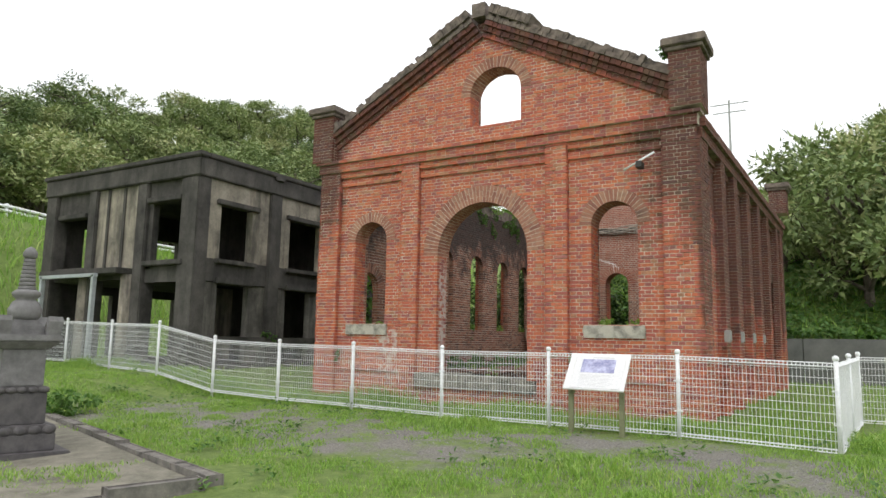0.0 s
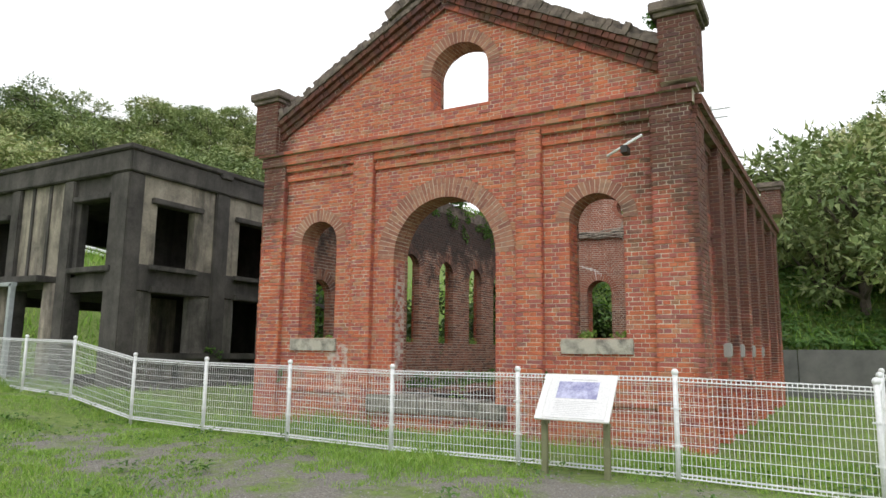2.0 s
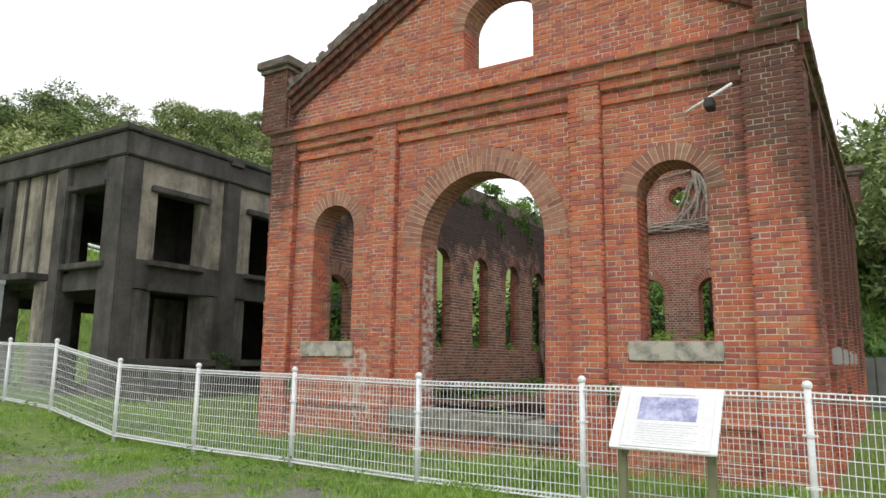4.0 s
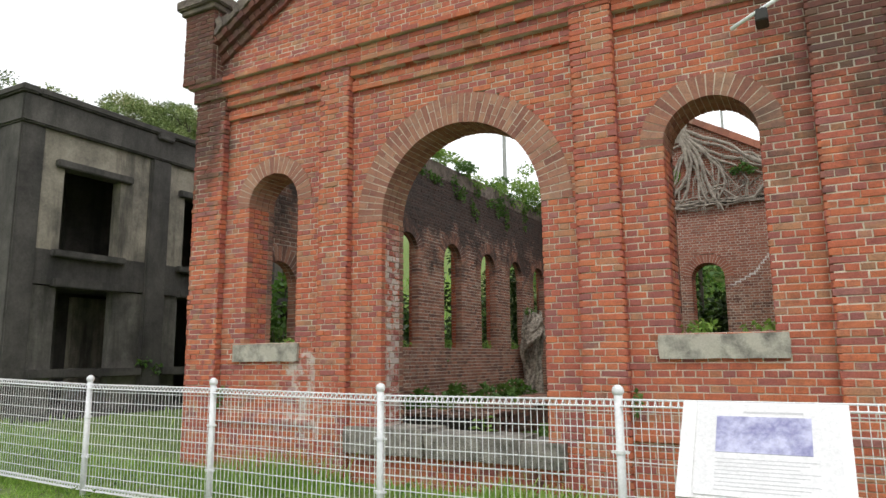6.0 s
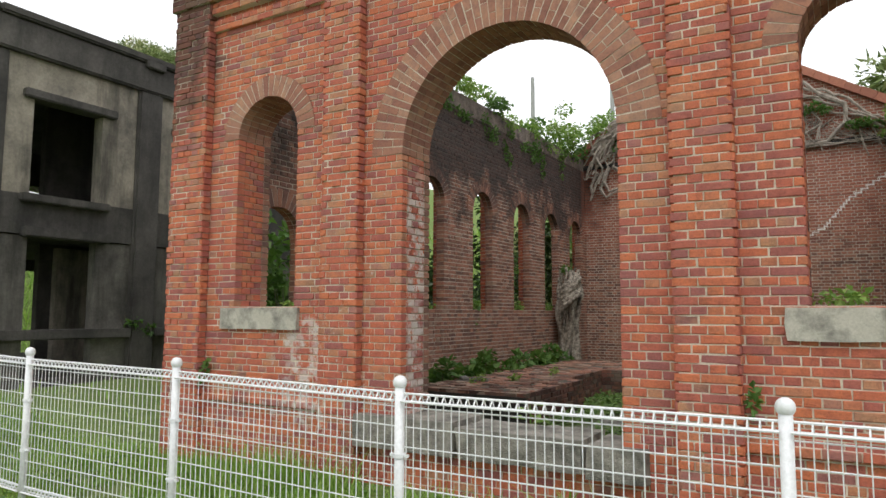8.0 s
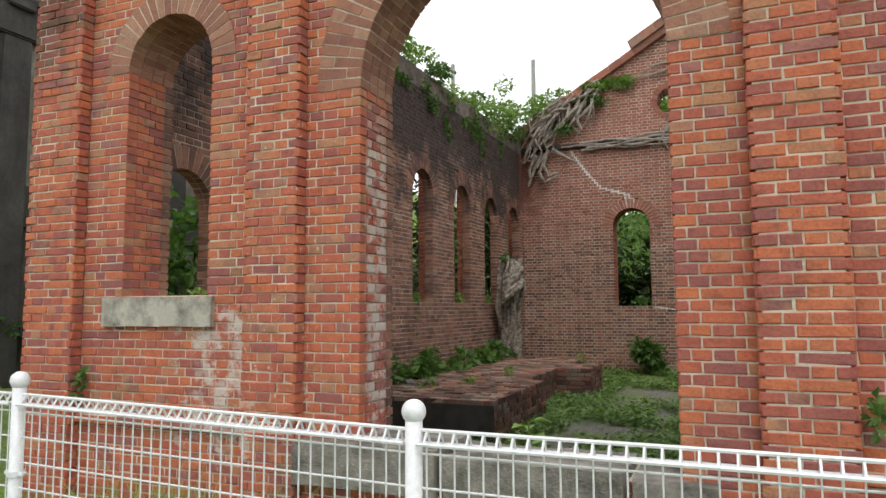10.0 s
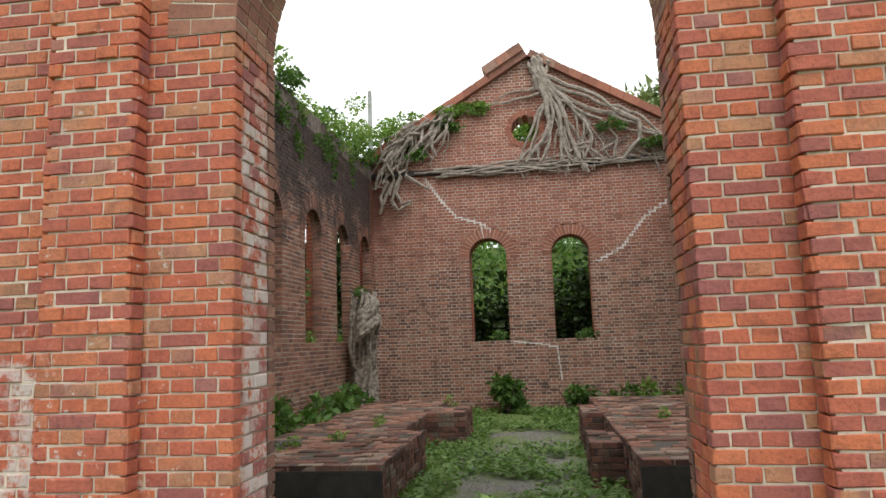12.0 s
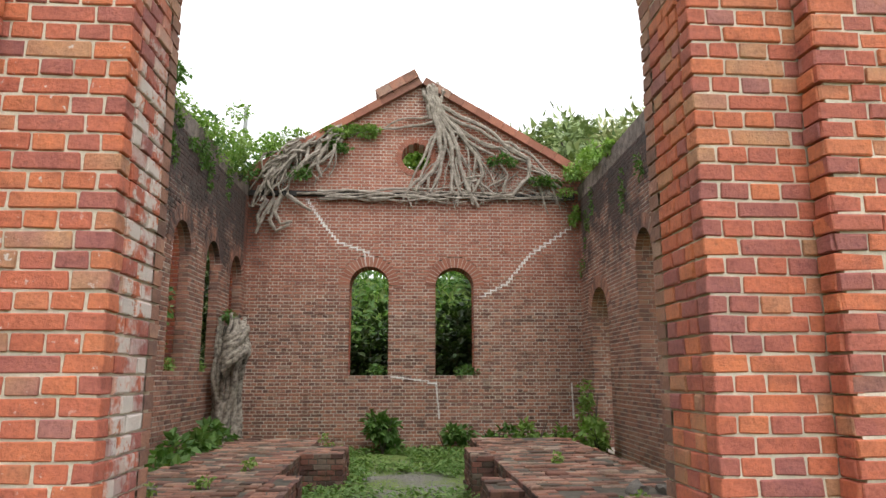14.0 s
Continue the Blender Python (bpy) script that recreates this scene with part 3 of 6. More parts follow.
def raking(bm, x0, z0, x1, z1, y0, y1, lo, hi):
    """A slanting bar of the gable between two points, from lo to hi above the line."""
    d = Vector((x1 - x0, 0, z1 - z0)).normalized()
    nrm = Vector((-d.z, 0, d.x)) if d.x > 0 else Vector((d.z, 0, -d.x))
    vs = []
    for y in (y0, y1):
        for px, pz in ((x0, z0), (x1, z1)):
            for k in (lo, hi):
                vs.append(bm.verts.new(Vector((px, y, pz)) + nrm * k))
    a = vs
    for q in ((0, 2, 3, 1), (4, 5, 7, 6), (0, 1, 5, 4), (2, 6, 7, 3), (1, 3, 7, 5), (0, 4, 6, 2)):
        bm.faces.new([a[i] for i in q])


# raking cornice: stepped bricks under a worn brick coping
GX0, GZ0, GZ1 = 3.95, 5.78, 7.84


def rake_at(s, f):
    """A point of the gable's slope, from its foot to its top."""
    return s * GX0 * (1 - f), GZ0 + (GZ1 - GZ0) * f


for s in (-1, 1):
    length = math.hypot(GX0, GZ1 - GZ0)
    dirv = Vector((-s * GX0, 0, GZ1 - GZ0)).normalized()
    up = Vector((s * dirv.z, 0, -s * dirv.x))
    if up.z < 0:
        up = -up
    for lo, hi, y in ((-0.02, 0.10, -0.06), (0.10, 0.22, -0.12), (0.22, 0.33, -0.19)):
        b = Bricks()
        k = 0.0
        while k < length - 0.02:
            b.add(Vector((s * GX0, y, GZ0)), dirv, up, Y, k + 0.004, min(k + HALF, length) - 0.004, lo + 0.004, hi - 0.004, 0.25, rng.gauss(0, 0.006))
            k += HALF
        b.done("raking_course", M_RED, wall_front)
    bm = bmesh.new()
    raking(bm, s * GX0, GZ0, 0, GZ1, -0.045, T + 0.05, 0.03, 0.325)
    part("raking_bed", bm, M_MORTAR, wall_front)
    bm = bmesh.new()
    n = 40
    for i in range(n):
        f0, f1 = (i + 0.03) / n, (i + 0.97) / n
        y = -0.22 + rng.uniform(-0.015, 0.02)
        raking(bm, *rake_at(s, f0), *rake_at(s, f1), y, T + 0.1, 0.33, 0.41 + rng.uniform(-0.01, 0.012))
        if rng.random() < 0.93:
            raking(bm, *rake_at(s, f0), *rake_at(s, f1), y + 0.03 + rng.uniform(-0.01, 0.03), T + 0.1, 0.405, 0.53 + rng.uniform(-0.03, 0.025))
    part("coping", bm, M_COPING, wall_front, "black weathered gable coping of broken brick")
    # raised courses by the apex
    bm = bmesh.new()
    for i in range(9):
        f0, f1 = 0.765 + 0.026 * i + 0.001, 0.765 + 0.026 * (i + 1) - 0.001
        raking(bm, *rake_at(s, f0), *rake_at(s, f1), -0.25 + rng.uniform(-0.01, 0.02), T + 0.12, 0.475, 0.68 + rng.uniform(-0.02, 0.015))
    part("apex_coping", bm, M_COPING, wall_front, "raised worn coping at the apex")
worn_block("apex_stone", -0.17, 0.15, -0.24, T + 0.1, 8.2, 8.52, M_COPING, wall_front, "broken stone at the gable's apex", 7, 0.03)


def pier_head(x0, x1, y0, y1, z0, parent, courses=15):
    """A corner pier above the eaves, with its stone cap."""
    h = Bricks()
    top = z0 + COURSE * courses
    for (o, u, d, p, q) in ((Vector((0, y0, 0)), X, Y, x0, x1), (Vector((0, y1, 0)), X, -Y, x0, x1), (Vector((x0, 0, 0)), Y, X, y0 + 0.1, y1 - 0.1), (Vector((x1, 0, 0)), Y, -X, y0 + 0.1, y1 - 0.1)):
        lay(h, o, u, d, lambda z, p=p, q=q: [(p, q)], z0, top, 0.08)
    h.done("pier_head", M_RED, parent)
    bm = bmesh.new()
    add_box(bm, x0 + 0.009, x1 - 0.009, y0 + 0.009, y1 - 0.009, z0, top)
    part("pier_core", bm, M_MORTAR, parent)
    bm = bmesh.new()
    add_box(bm, x0 - 0.05, x1 + 0.05, y0 - 0.05, y1 + 0.05, top, top + 0.08, 0.01)
    add_box(bm, x0 - 0.11, x1 + 0.11, y0 - 0.11, y1 + 0.11, top + 0.08, top + 0.24, 0.02)
    part("pier_cap", bm, M_COPING, parent, "grey weathered stone pier cap")


pier_head(-4.50, -3.90, -0.22, 0.5, 5.48, wall_front, 16)
pier_head(3.90, 4.46, -0.22, 0.5, 5.55, wall_front)

# side walls
SIDE_TOP = 5.36
LEFT_WIN = tuple((c, 0.40, 1.64, 3.53, 0.42) for c in (4.60, 6.44, 8.20, 9.84, 11.40)) + ((1.0, 0.38, 1.64, 2.56, 0.37), (2.80, 0.40, 1.64, 3.53, 0.42))
RIGHT_WIN = ((1.0, 0.38, 1.64, 2.56, 0.37),) + tuple((c, 0.40, 1.64, 3.45, 0.42) for c in (2.72, 4.5, 6.2, 7.95)) + ((10.72, 0.62, 0.2, 2.68, 0.6),)


def side_wall(name, inner, outer, sgn, wins):
    wall = tagged(new(name), "long brick side wall with arched window openings and ragged top", "wall", kind="structure")
    def spans(z):
        out = clip_spans(T, YB + 0.3, arch_holes(wins, z))
        return out

    o_in, o_out = Vector((inner, 0, 0)), Vector((outer, 0, 0))
    thick = abs(outer - inner)
    core_boxes("core", M_MORTAR_IN, wall, o_in, Y, Vector((sgn, 0, 0)), thick, spans, BASE, SIDE_TOP)
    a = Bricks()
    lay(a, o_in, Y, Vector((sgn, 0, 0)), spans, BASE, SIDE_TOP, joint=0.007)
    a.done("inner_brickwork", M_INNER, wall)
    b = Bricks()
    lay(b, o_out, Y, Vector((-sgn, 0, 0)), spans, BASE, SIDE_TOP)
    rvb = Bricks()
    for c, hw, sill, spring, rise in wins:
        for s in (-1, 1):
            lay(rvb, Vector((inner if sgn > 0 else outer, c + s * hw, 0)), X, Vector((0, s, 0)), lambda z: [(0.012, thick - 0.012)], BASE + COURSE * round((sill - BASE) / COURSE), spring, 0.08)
    # Left outer face and all reveals take the darker brown inner brick.
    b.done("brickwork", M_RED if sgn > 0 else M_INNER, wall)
    rvb.done("reveal_brickwork", M_INNER, wall)
    r = Bricks()
    for c, hw, sill, spring, rise in wins:
        ring(r, o_in, Y, Vector((sgn, 0, 0)), c, hw, spring, rise, 0.235, thick / 2)
    r.done("inner_arch_ring", M_INRING, wall)
    r = Bricks()
    for c, hw, sill, spring, rise in wins:
        ring(r, o_out, Y, Vector((-sgn, 0, 0)), c, hw, spring, rise, 0.235, thick / 2)
    r.done("arch_ring", M_RING, wall)
    for c, hw, sill, spring, rise in wins:
        ring_bed("ring_bed", M_MORTAR_IN, wall, o_in, Y, Vector((sgn, 0, 0)), c, hw, spring, rise, 0.235, thick)
    # outer pilasters and eaves courses
    p = Bricks()
    edge = outer + sgn * 0.16
    for yc in (0.25, 2.1, 3.61, 5.39, 7.17, 8.95, 11.2, 12.4):
        w = 0.235 if 0.5 < yc < 12 else 0.36
        lay(p, Vector((edge, 0, 0)), Y, Vector((-sgn, 0, 0)), lambda z, yc=yc, w=w: [(max(-0.1, yc - w), yc + w)], BASE, 5.0, 0.1)
        for e in (-1, 1):
            lay(p, Vector((min(outer, edge), yc + e * w, 0)), X, Vector((0, -e, 0)), lambda z: [(0.0, 0.158)], BASE, 5.0, 0.05)
        box("pilaster_core", min(outer, edge) + 0.008, max(outer, edge) - 0.008, max(-0.1, yc - w) + 0.008, yc + w - 0.008, BASE, 5.0, M_MORTAR, wall)
    p.done("pilaster_brickwork", M_RED, wall)
    for z0, z1, out in ((4.86, 5.0, 0.05), (5.0, 5.2, 0.18), (5.2, 5.36, 0.25), (5.36, 5.7, 0.06)):
        q = Bricks()
        n = max(1, round((z1 - z0) / COURSE))
        for i in range(n):
            k = 0.0
            while k < YB + 0.6:
                q.add(Vector((outer + sgn * out, 0, 0)), Y, Z, Vector((-sgn, 0, 0)), k + 0.004, k + HALF * 2 - 0.004, z0 + (z1 - z0) * i / n + 0.004, z0 + (z1 - z0) * (i + 1) / n - 0.004, 0.15, rng.gauss(0, 0.004))
                k += HALF * 2
        q.done("eaves_course", M_RED if sgn > 0 else M_COPING, wall)
        lo, hi = sorted((inner + sgn * 0.01, outer + sgn * (out - 0.008)))
        box("eaves_bed", lo, hi, 0.05, YB + 0.55, z0 + 0.003, z1 - 0.003, M_COPING, wall)
    return wall


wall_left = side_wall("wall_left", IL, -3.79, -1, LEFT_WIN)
wall_right = side_wall("wall_right", IR, 4.23, 1, RIGHT_WIN)

# back wall with its gable
BACK_WIN = ((-0.967, 0.415, 1.56, 3.47, 0.405), (0.858, 0.41, 1.56, 3.47, 0.40))
OC = (0.018, 6.34, 0.32)
BAPEX = (0.15, 8.05)


def back_spans(z):
    if z < 5.4:
        lo, hi = IL - 0.1, IR + 0.12
    else:
        f = max(0.0, (BAPEX[1] - z) / (BAPEX[1] - 5.55))
        lo, hi = BAPEX[0] - min(1, f) * 4.2, BAPEX[0] + min(1, f) * 4.2
        lo, hi = max(lo, -4.18), min(hi, 4.23)
        if hi - lo < 0.1:
            return []
    holes = arch_holes(BACK_WIN, z)
    if abs(z - OC[1]) < OC[2]:
        k = math.sqrt(OC[2] ** 2 - (z - OC[1]) ** 2)
        holes.append((OC[0] - k, OC[0] + k))
    return clip_spans(lo, hi, holes)


wall_back = tagged(new("wall_back"), "brown brick end wall with gable, round hole and two arched windows", "wall", kind="structure")
OB = Vector((0, YB, 0))
core_boxes("core", M_MORTAR_IN, wall_back, OB, X, Y, 0.55, back_spans, BASE, 8.1)
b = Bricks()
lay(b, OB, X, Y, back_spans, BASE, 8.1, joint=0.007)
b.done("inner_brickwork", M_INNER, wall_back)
b = Bricks()
lay(b, Vector((0, YB + 0.55, 0)), X, -Y, back_spans, BASE, 8.1)
for c, hw, sill, spring, rise in BACK_WIN:
    for s in (-1, 1):
        lay(b, Vector((c + s * hw, YB, 0)), Y, Vector((s, 0, 0)), lambda z: [(0.105, 0.445)], BASE + COURSE * round((sill - BASE) / COURSE), spring, 0.08)
b.done("brickwork", M_RED, wall_back)
b = Bricks()
for c, hw, sill, spring, rise in BACK_WIN:
    ring(b, OB, X, Y, c, hw, spring, rise, 0.22, 0.54, 0.007)
ring(b, OB, X, Y, OC[0], OC[2], OC[1], OC[2], 0.12, 0.54, 0.012)
b.done("arch_ring", M_INRING, wall_back)
for c, hw, sill, spring, rise in BACK_WIN:
    ring_bed("ring_bed", M_MORTAR_IN, wall_back, OB, X, Y, c, hw, spring, rise, 0.22, 0.54)
box("ledge", IL, IR, YB - 0.07, YB + 0.05, 5.40, 5.52, M_DARKIRON, wall_back, "rusty dark ledge beam", 0.01)
for s in (-1, 1):
    bm = bmesh.new()
    for i in range(14):
        f0, f1 = i / 14, (i + 0.98) / 14
        q = lambda f: (BAPEX[0] + s * 4.1 * (1 - f), 5.62 + (BAPEX[1] - 5.62) * f)
        raking(bm, *q(f0), *q(f1), YB - 0.14, YB + 0.6, -0.02, 0.14 + rng.uniform(0, 0.02))
        if s < 0 and i > 10:
            raking(bm, *q(f0), *q(f1), YB - 0.2, YB + 0.6, 0.14, 0.34)
    part("coping", bm, M_INNER, wall_back)
b = Bricks()
for i in range(16):
    t0, t1 = math.pi * (1 + (i + 0.06) / 16), math.pi * (1 + (i + 0.94) / 16)
    k0 = len(b.v)
    for dd in (0.54, -0.012):
        for t, e in ((t0, 0), (t1, 0), (t1, 0.12), (t0, 0.12)):
            b.v.append(OB + X * (OC[0] - math.cos(t) * (OC[2] + e)) + Z * (OC[1] + math.sin(t) * (OC[2] + e)) + Y * dd)
    for k in range(4):
        b.f.append((k0 + k, k0 + (k + 1) % 4, k0 + 4 + (k + 1) % 4, k0 + 4 + k))
    b.f.append((k0 + 4, k0 + 5, k0 + 6, k0 + 7))
b.done("round_ring", M_INRING, wall_back)

# the house is a little out of square: its length leans towards the right
SKEW = 0.022
pier_head(4.1, 4.62, 12.1, 12.75, 5.66, wall_right, 11)
for wall, skew in ((wall_left, 0.0255), (wall_right, 0.028), (wall_back, SKEW)):
    for child in wall.children:
        n = len(child.data.vertices)
        co = np.empty(n * 3)
        child.data.vertices.foreach_get("co", co)
        co = co.reshape(-1, 3)
        co[:, 0] += skew * co[:, 1]
        child.data.vertices.foreach_set("co", co.ravel())
        child.data.update()

# ---- ground: one sheet with the slopes behind ----
def smooth(a, b, v):
    t = min(1.0, max(0.0, (v - a) / (b - a)))
    return t * t * (3 - 2 * t)


def ground_z(x, y):
    """Height of the ground: a flat yard, a bank up to the road, a wooded hill behind."""
    z = -0.30 + 0.28 * smooth(-9.5, -2.8, y)
    z += 0.45 * smooth(-5.2, -8.0, x) * smooth(-9, -3, y)
    if IL - 0.3 < x < IR + 0.3 and 0.2 < y < YB + 0.3:
        z = 0.05
    db, dl = y - 17.0, -(x + 18.5)
    bank_b = 1.55 * smooth(0.0, 0.25, db) + 3.4 * smooth(0.2, 7, db) + 13 * smooth(6, 42, db) + 6 * smooth(40, 110, db)
    bank_l = 5.6 * smooth(0.0, 7.5, dl) + 11.5 * smooth(11, 44, dl) + 6 * smooth(44, 110, dl)
    if db > 0:
        q = x / (y + 2.6)
        low = smooth(-0.95, -0.7, q) * (1 - smooth(0.05, 0.2, q))
        bank_b -= low * 0.75 * max(0.0, bank_b - 5.5)
    z += max(bank_b, bank_l) + 0.6 * min(bank_b, bank_l)
    far = smooth(0, 8, max(db, dl))
    return z + far * 0.9 * noise.noise(Vector((x * 0.07, y * 0.07, 0.3))) + 0.035 * noise.noise(Vector((x * 0.6, y * 0.6, 1.0)))


def graded(lo, hi, a, b, fine, coarse):
    """Lines close together between a and b, wide apart outside."""
    out, v = [], a
    while v < b:
        out.append(v)
        v += fine
    out.append(b)
    for start, end, s in ((b, hi, 1), (a, lo, -1)):
        v, st = start, fine
        while s * (end - v) > 0:
            st = min(st * 1.25, coarse)
            v += s * st
            out.append(v)
    return sorted(out)


def make_ground():
    xs, ys = graded(-420, 420, -24, 16, 0.4, 30), graded(-420, 420, -14, 26, 0.4, 30)
    v = [(x, y, ground_z(x, y)) for y in ys for x in xs]
    w = len(xs)
    f = [(j * w + i, j * w + i + 1, (j + 1) * w + i + 1, (j + 1) * w + i) for j in range(len(ys) - 1) for i in range(w - 1)]
    ob = mesh_object("ground", v, f, M_GROUND)
    ob.data.polygons.foreach_set("use_smooth", [True] * len(f))
    return tagged(ob, "grassy yard with bare gravel patches and green banks", "ground", kind="structure")


make_ground()

# low retaining wall behind the yard
rw = tagged(new("retaining_wall"), "low grey concrete retaining wall at the foot of the bank", "wall", kind="structure")
for i in range(16):
    x0 = -10 + i * 3
    box("panel", x0 + 0.01, x0 + 2.99, 16.75, 17.1, -0.1, 1.62 + 0.01 * (i % 3), M_ASPHALT, rw, "", 0.02)

# ---- white mesh fence ----
POSTS = [(-17.8, -1.2, 0.5), (-15.4, -1.0, 0.5), (-12.7, -1.02, 0.52), (-9.85, -1.55, 0.46), (-7.40, -1.98, 0.42), (-5.48, -2.0, 0.10), (-3.54, -2.03, 0.05), (-1.66, -2.01, 0.03),
         (0.33, -2.05, 0.0), (2.33, -2.10, 0.01), (4.35, -2.235, 0.02), (6.32, -2.33, -0.02), (6.46, -0.35, 0.0), (6.6, 1.65, 0.02), (8.6, 1.7, 0.02), (10.6, 1.75, 0.02), (12.6, 1.8, 0.0), (14.6, 1.85, 0.0)]
FENCE_H = 1.13


def fence_post(at):
    bm = bmesh.new()
    tube(bm, [(0, 0, -0.15), (0, 0, FENCE_H + 0.03)], 0.03, 14)
    pole = part("post", bm, M_WHITE, fence, "", True)
    pole.location = at
    bm = bmesh.new()
    bmesh.ops.create_uvsphere(bm, u_segments=16, v_segments=10, radius=0.042)
    bmesh.ops.translate(bm, verts=bm.verts, vec=(0, 0, FENCE_H + 0.06))
    part("ball_cap", bm, M_WHITE, pole, "", True)
    for z in (0.36, 0.78):
        bm = bmesh.new()
        tube(bm, [(0, 0, z - 0.012), (0, 0, z + 0.012)], 0.038, 14)
        add_box(bm, -0.062, 0.062, -0.012, 0.012, z - 0.009, z + 0.009, 0.003)
        part("clamp", bm, M_WHITE, pole)


def wire(bm, a, b, r, sides=5):
    tube(bm, [a, b], r, sides, False)


def fence_panel(a, c, parent):
    a, c = Vector(a), Vector(c)
    flat = Vector((c.x - a.x, c.y - a.y, 0))
    length = flat.length
    u = flat.normalized()
    out = Vector((u.y, -u.x, 0))
    at = lambda s, h: a + (c - a) * s + Vector((0, 0, h))
    bm = bmesh.new()
    for i in range(1, 11):
        h = 0.05 + (FENCE_H - 0.06) * (i - 1) / 9.6
        wire(bm, at(0.015, h) , at(0.985, h), 0.0042)
    n = max(6, int(length / 0.05))
    for i in range(1, n):
        s = i / n
        wire(bm, at(s, 0.04) + out * 0.006, at(s, FENCE_H - 0.05) + out * 0.006, 0.0032, 4)
    parent = part("mesh_panel", bm, M_WHITE, parent)
    for h, nm in ((FENCE_H - 0.03, "top_fold"), (0.03, "bottom_fold")):
        bm = bmesh.new()
        e = 0.035
        for off, dz in ((0.0, 0.03), (0.03, -0.012), (-0.022, -0.016)):
            wire(bm, at(0.012, h + dz) + out * off, at(0.988, h + dz) + out * off, 0.0075, 6)
        for i in range(1, n):
            s = i / n
            p = [at(s, h + 0.03), at(s, h - 0.012) + out * 0.03, at(s, h - 0.016) - out * 0.022, at(s, h + 0.03)]
            for q, r in zip(p, p[1:]):
                wire(bm, q, r, 0.0046, 4)
        part(nm, bm, M_WHITE, parent)


fence = thing("fence", "white welded wire mesh fence with ball-capped steel posts", "fence")
for p in POSTS:
    fence_post(p)
for a, c in zip(POSTS, POSTS[1:]):
    fence_panel(a, c, fence)

# ---- information board ----
def sign_board():
    s = thing("information_board", "white tilted information board with a historic photo on olive posts", "sign")
    tilt = Matrix.Translation((3.24, -2.47, 0.895)) @ Matrix.Rotation(radians(-1.0), 4, "Z") @ Matrix.Rotation(radians(50), 4, "X")

    def slab(name, x0, x1, y0, y1, z0, z1, m, label="", bev=0.0, parent=s):
        bm = bmesh.new()
        add_box(bm, x0, x1, y0, y1, z0, z1, bev, tilt)
        return part(name, bm, m, parent, label)
    board = slab("board", -0.455, 0.455, -0.335, 0.335, -0.03, 0.0, M_BOARD, "", 0.006)
    slab("edge_plate", -0.455, -0.37, -0.335, 0.335, 0.001, 0.006, M_BOARD)
    slab("sheet", -0.36, 0.40, -0.31, 0.31, 0.002, 0.008, M_PAPER, "off-white printed sheet")
    slab("photo", -0.25, 0.26, -0.03, 0.22, 0.009, 0.011, M_PHOTO, "faded blue-violet photograph of a building")
    for i in range(9):
        y = -0.07 - i * 0.025
        slab("text_line", -0.25, 0.29 - 0.05 * (i % 3), y - 0.005, y, 0.0085, 0.0092, M_TEXT)
    slab("title_bar", -0.1, 0.22, 0.245, 0.258, 0.0085, 0.0095, M_TEXT)
    for x in (2.86, 3.62):
        box("post", x - 0.035, x + 0.035, -2.56, -2.49, -0.14, 0.74, M_OLIVE, s, "olive green square post", 0.006)
        box("brace", x - 0.02, x + 0.02, -2.60, -2.40, 0.56, 0.60, M_OLIVE, s, "", 0.004)
    return s


M_PAPER = plain_mat("printed_sheet", (0.74, 0.74, 0.75), (0.80, 0.80, 0.81), 3, 0.5, 40, 0.02, 0.001)
M_TEXT = plain_mat("grey_print", (0.52, 0.52, 0.54), (0.60, 0.60, 0.62), 20, 0.6, 60, 0.02, 0.001)
M_PHOTO = plain_mat("faded_photo", (0.22, 0.22, 0.42), (0.55, 0.56, 0.75), 9, 0.5, 40, 0.02, 0.001, contrast=(0.35, 0.6))
sign_board()

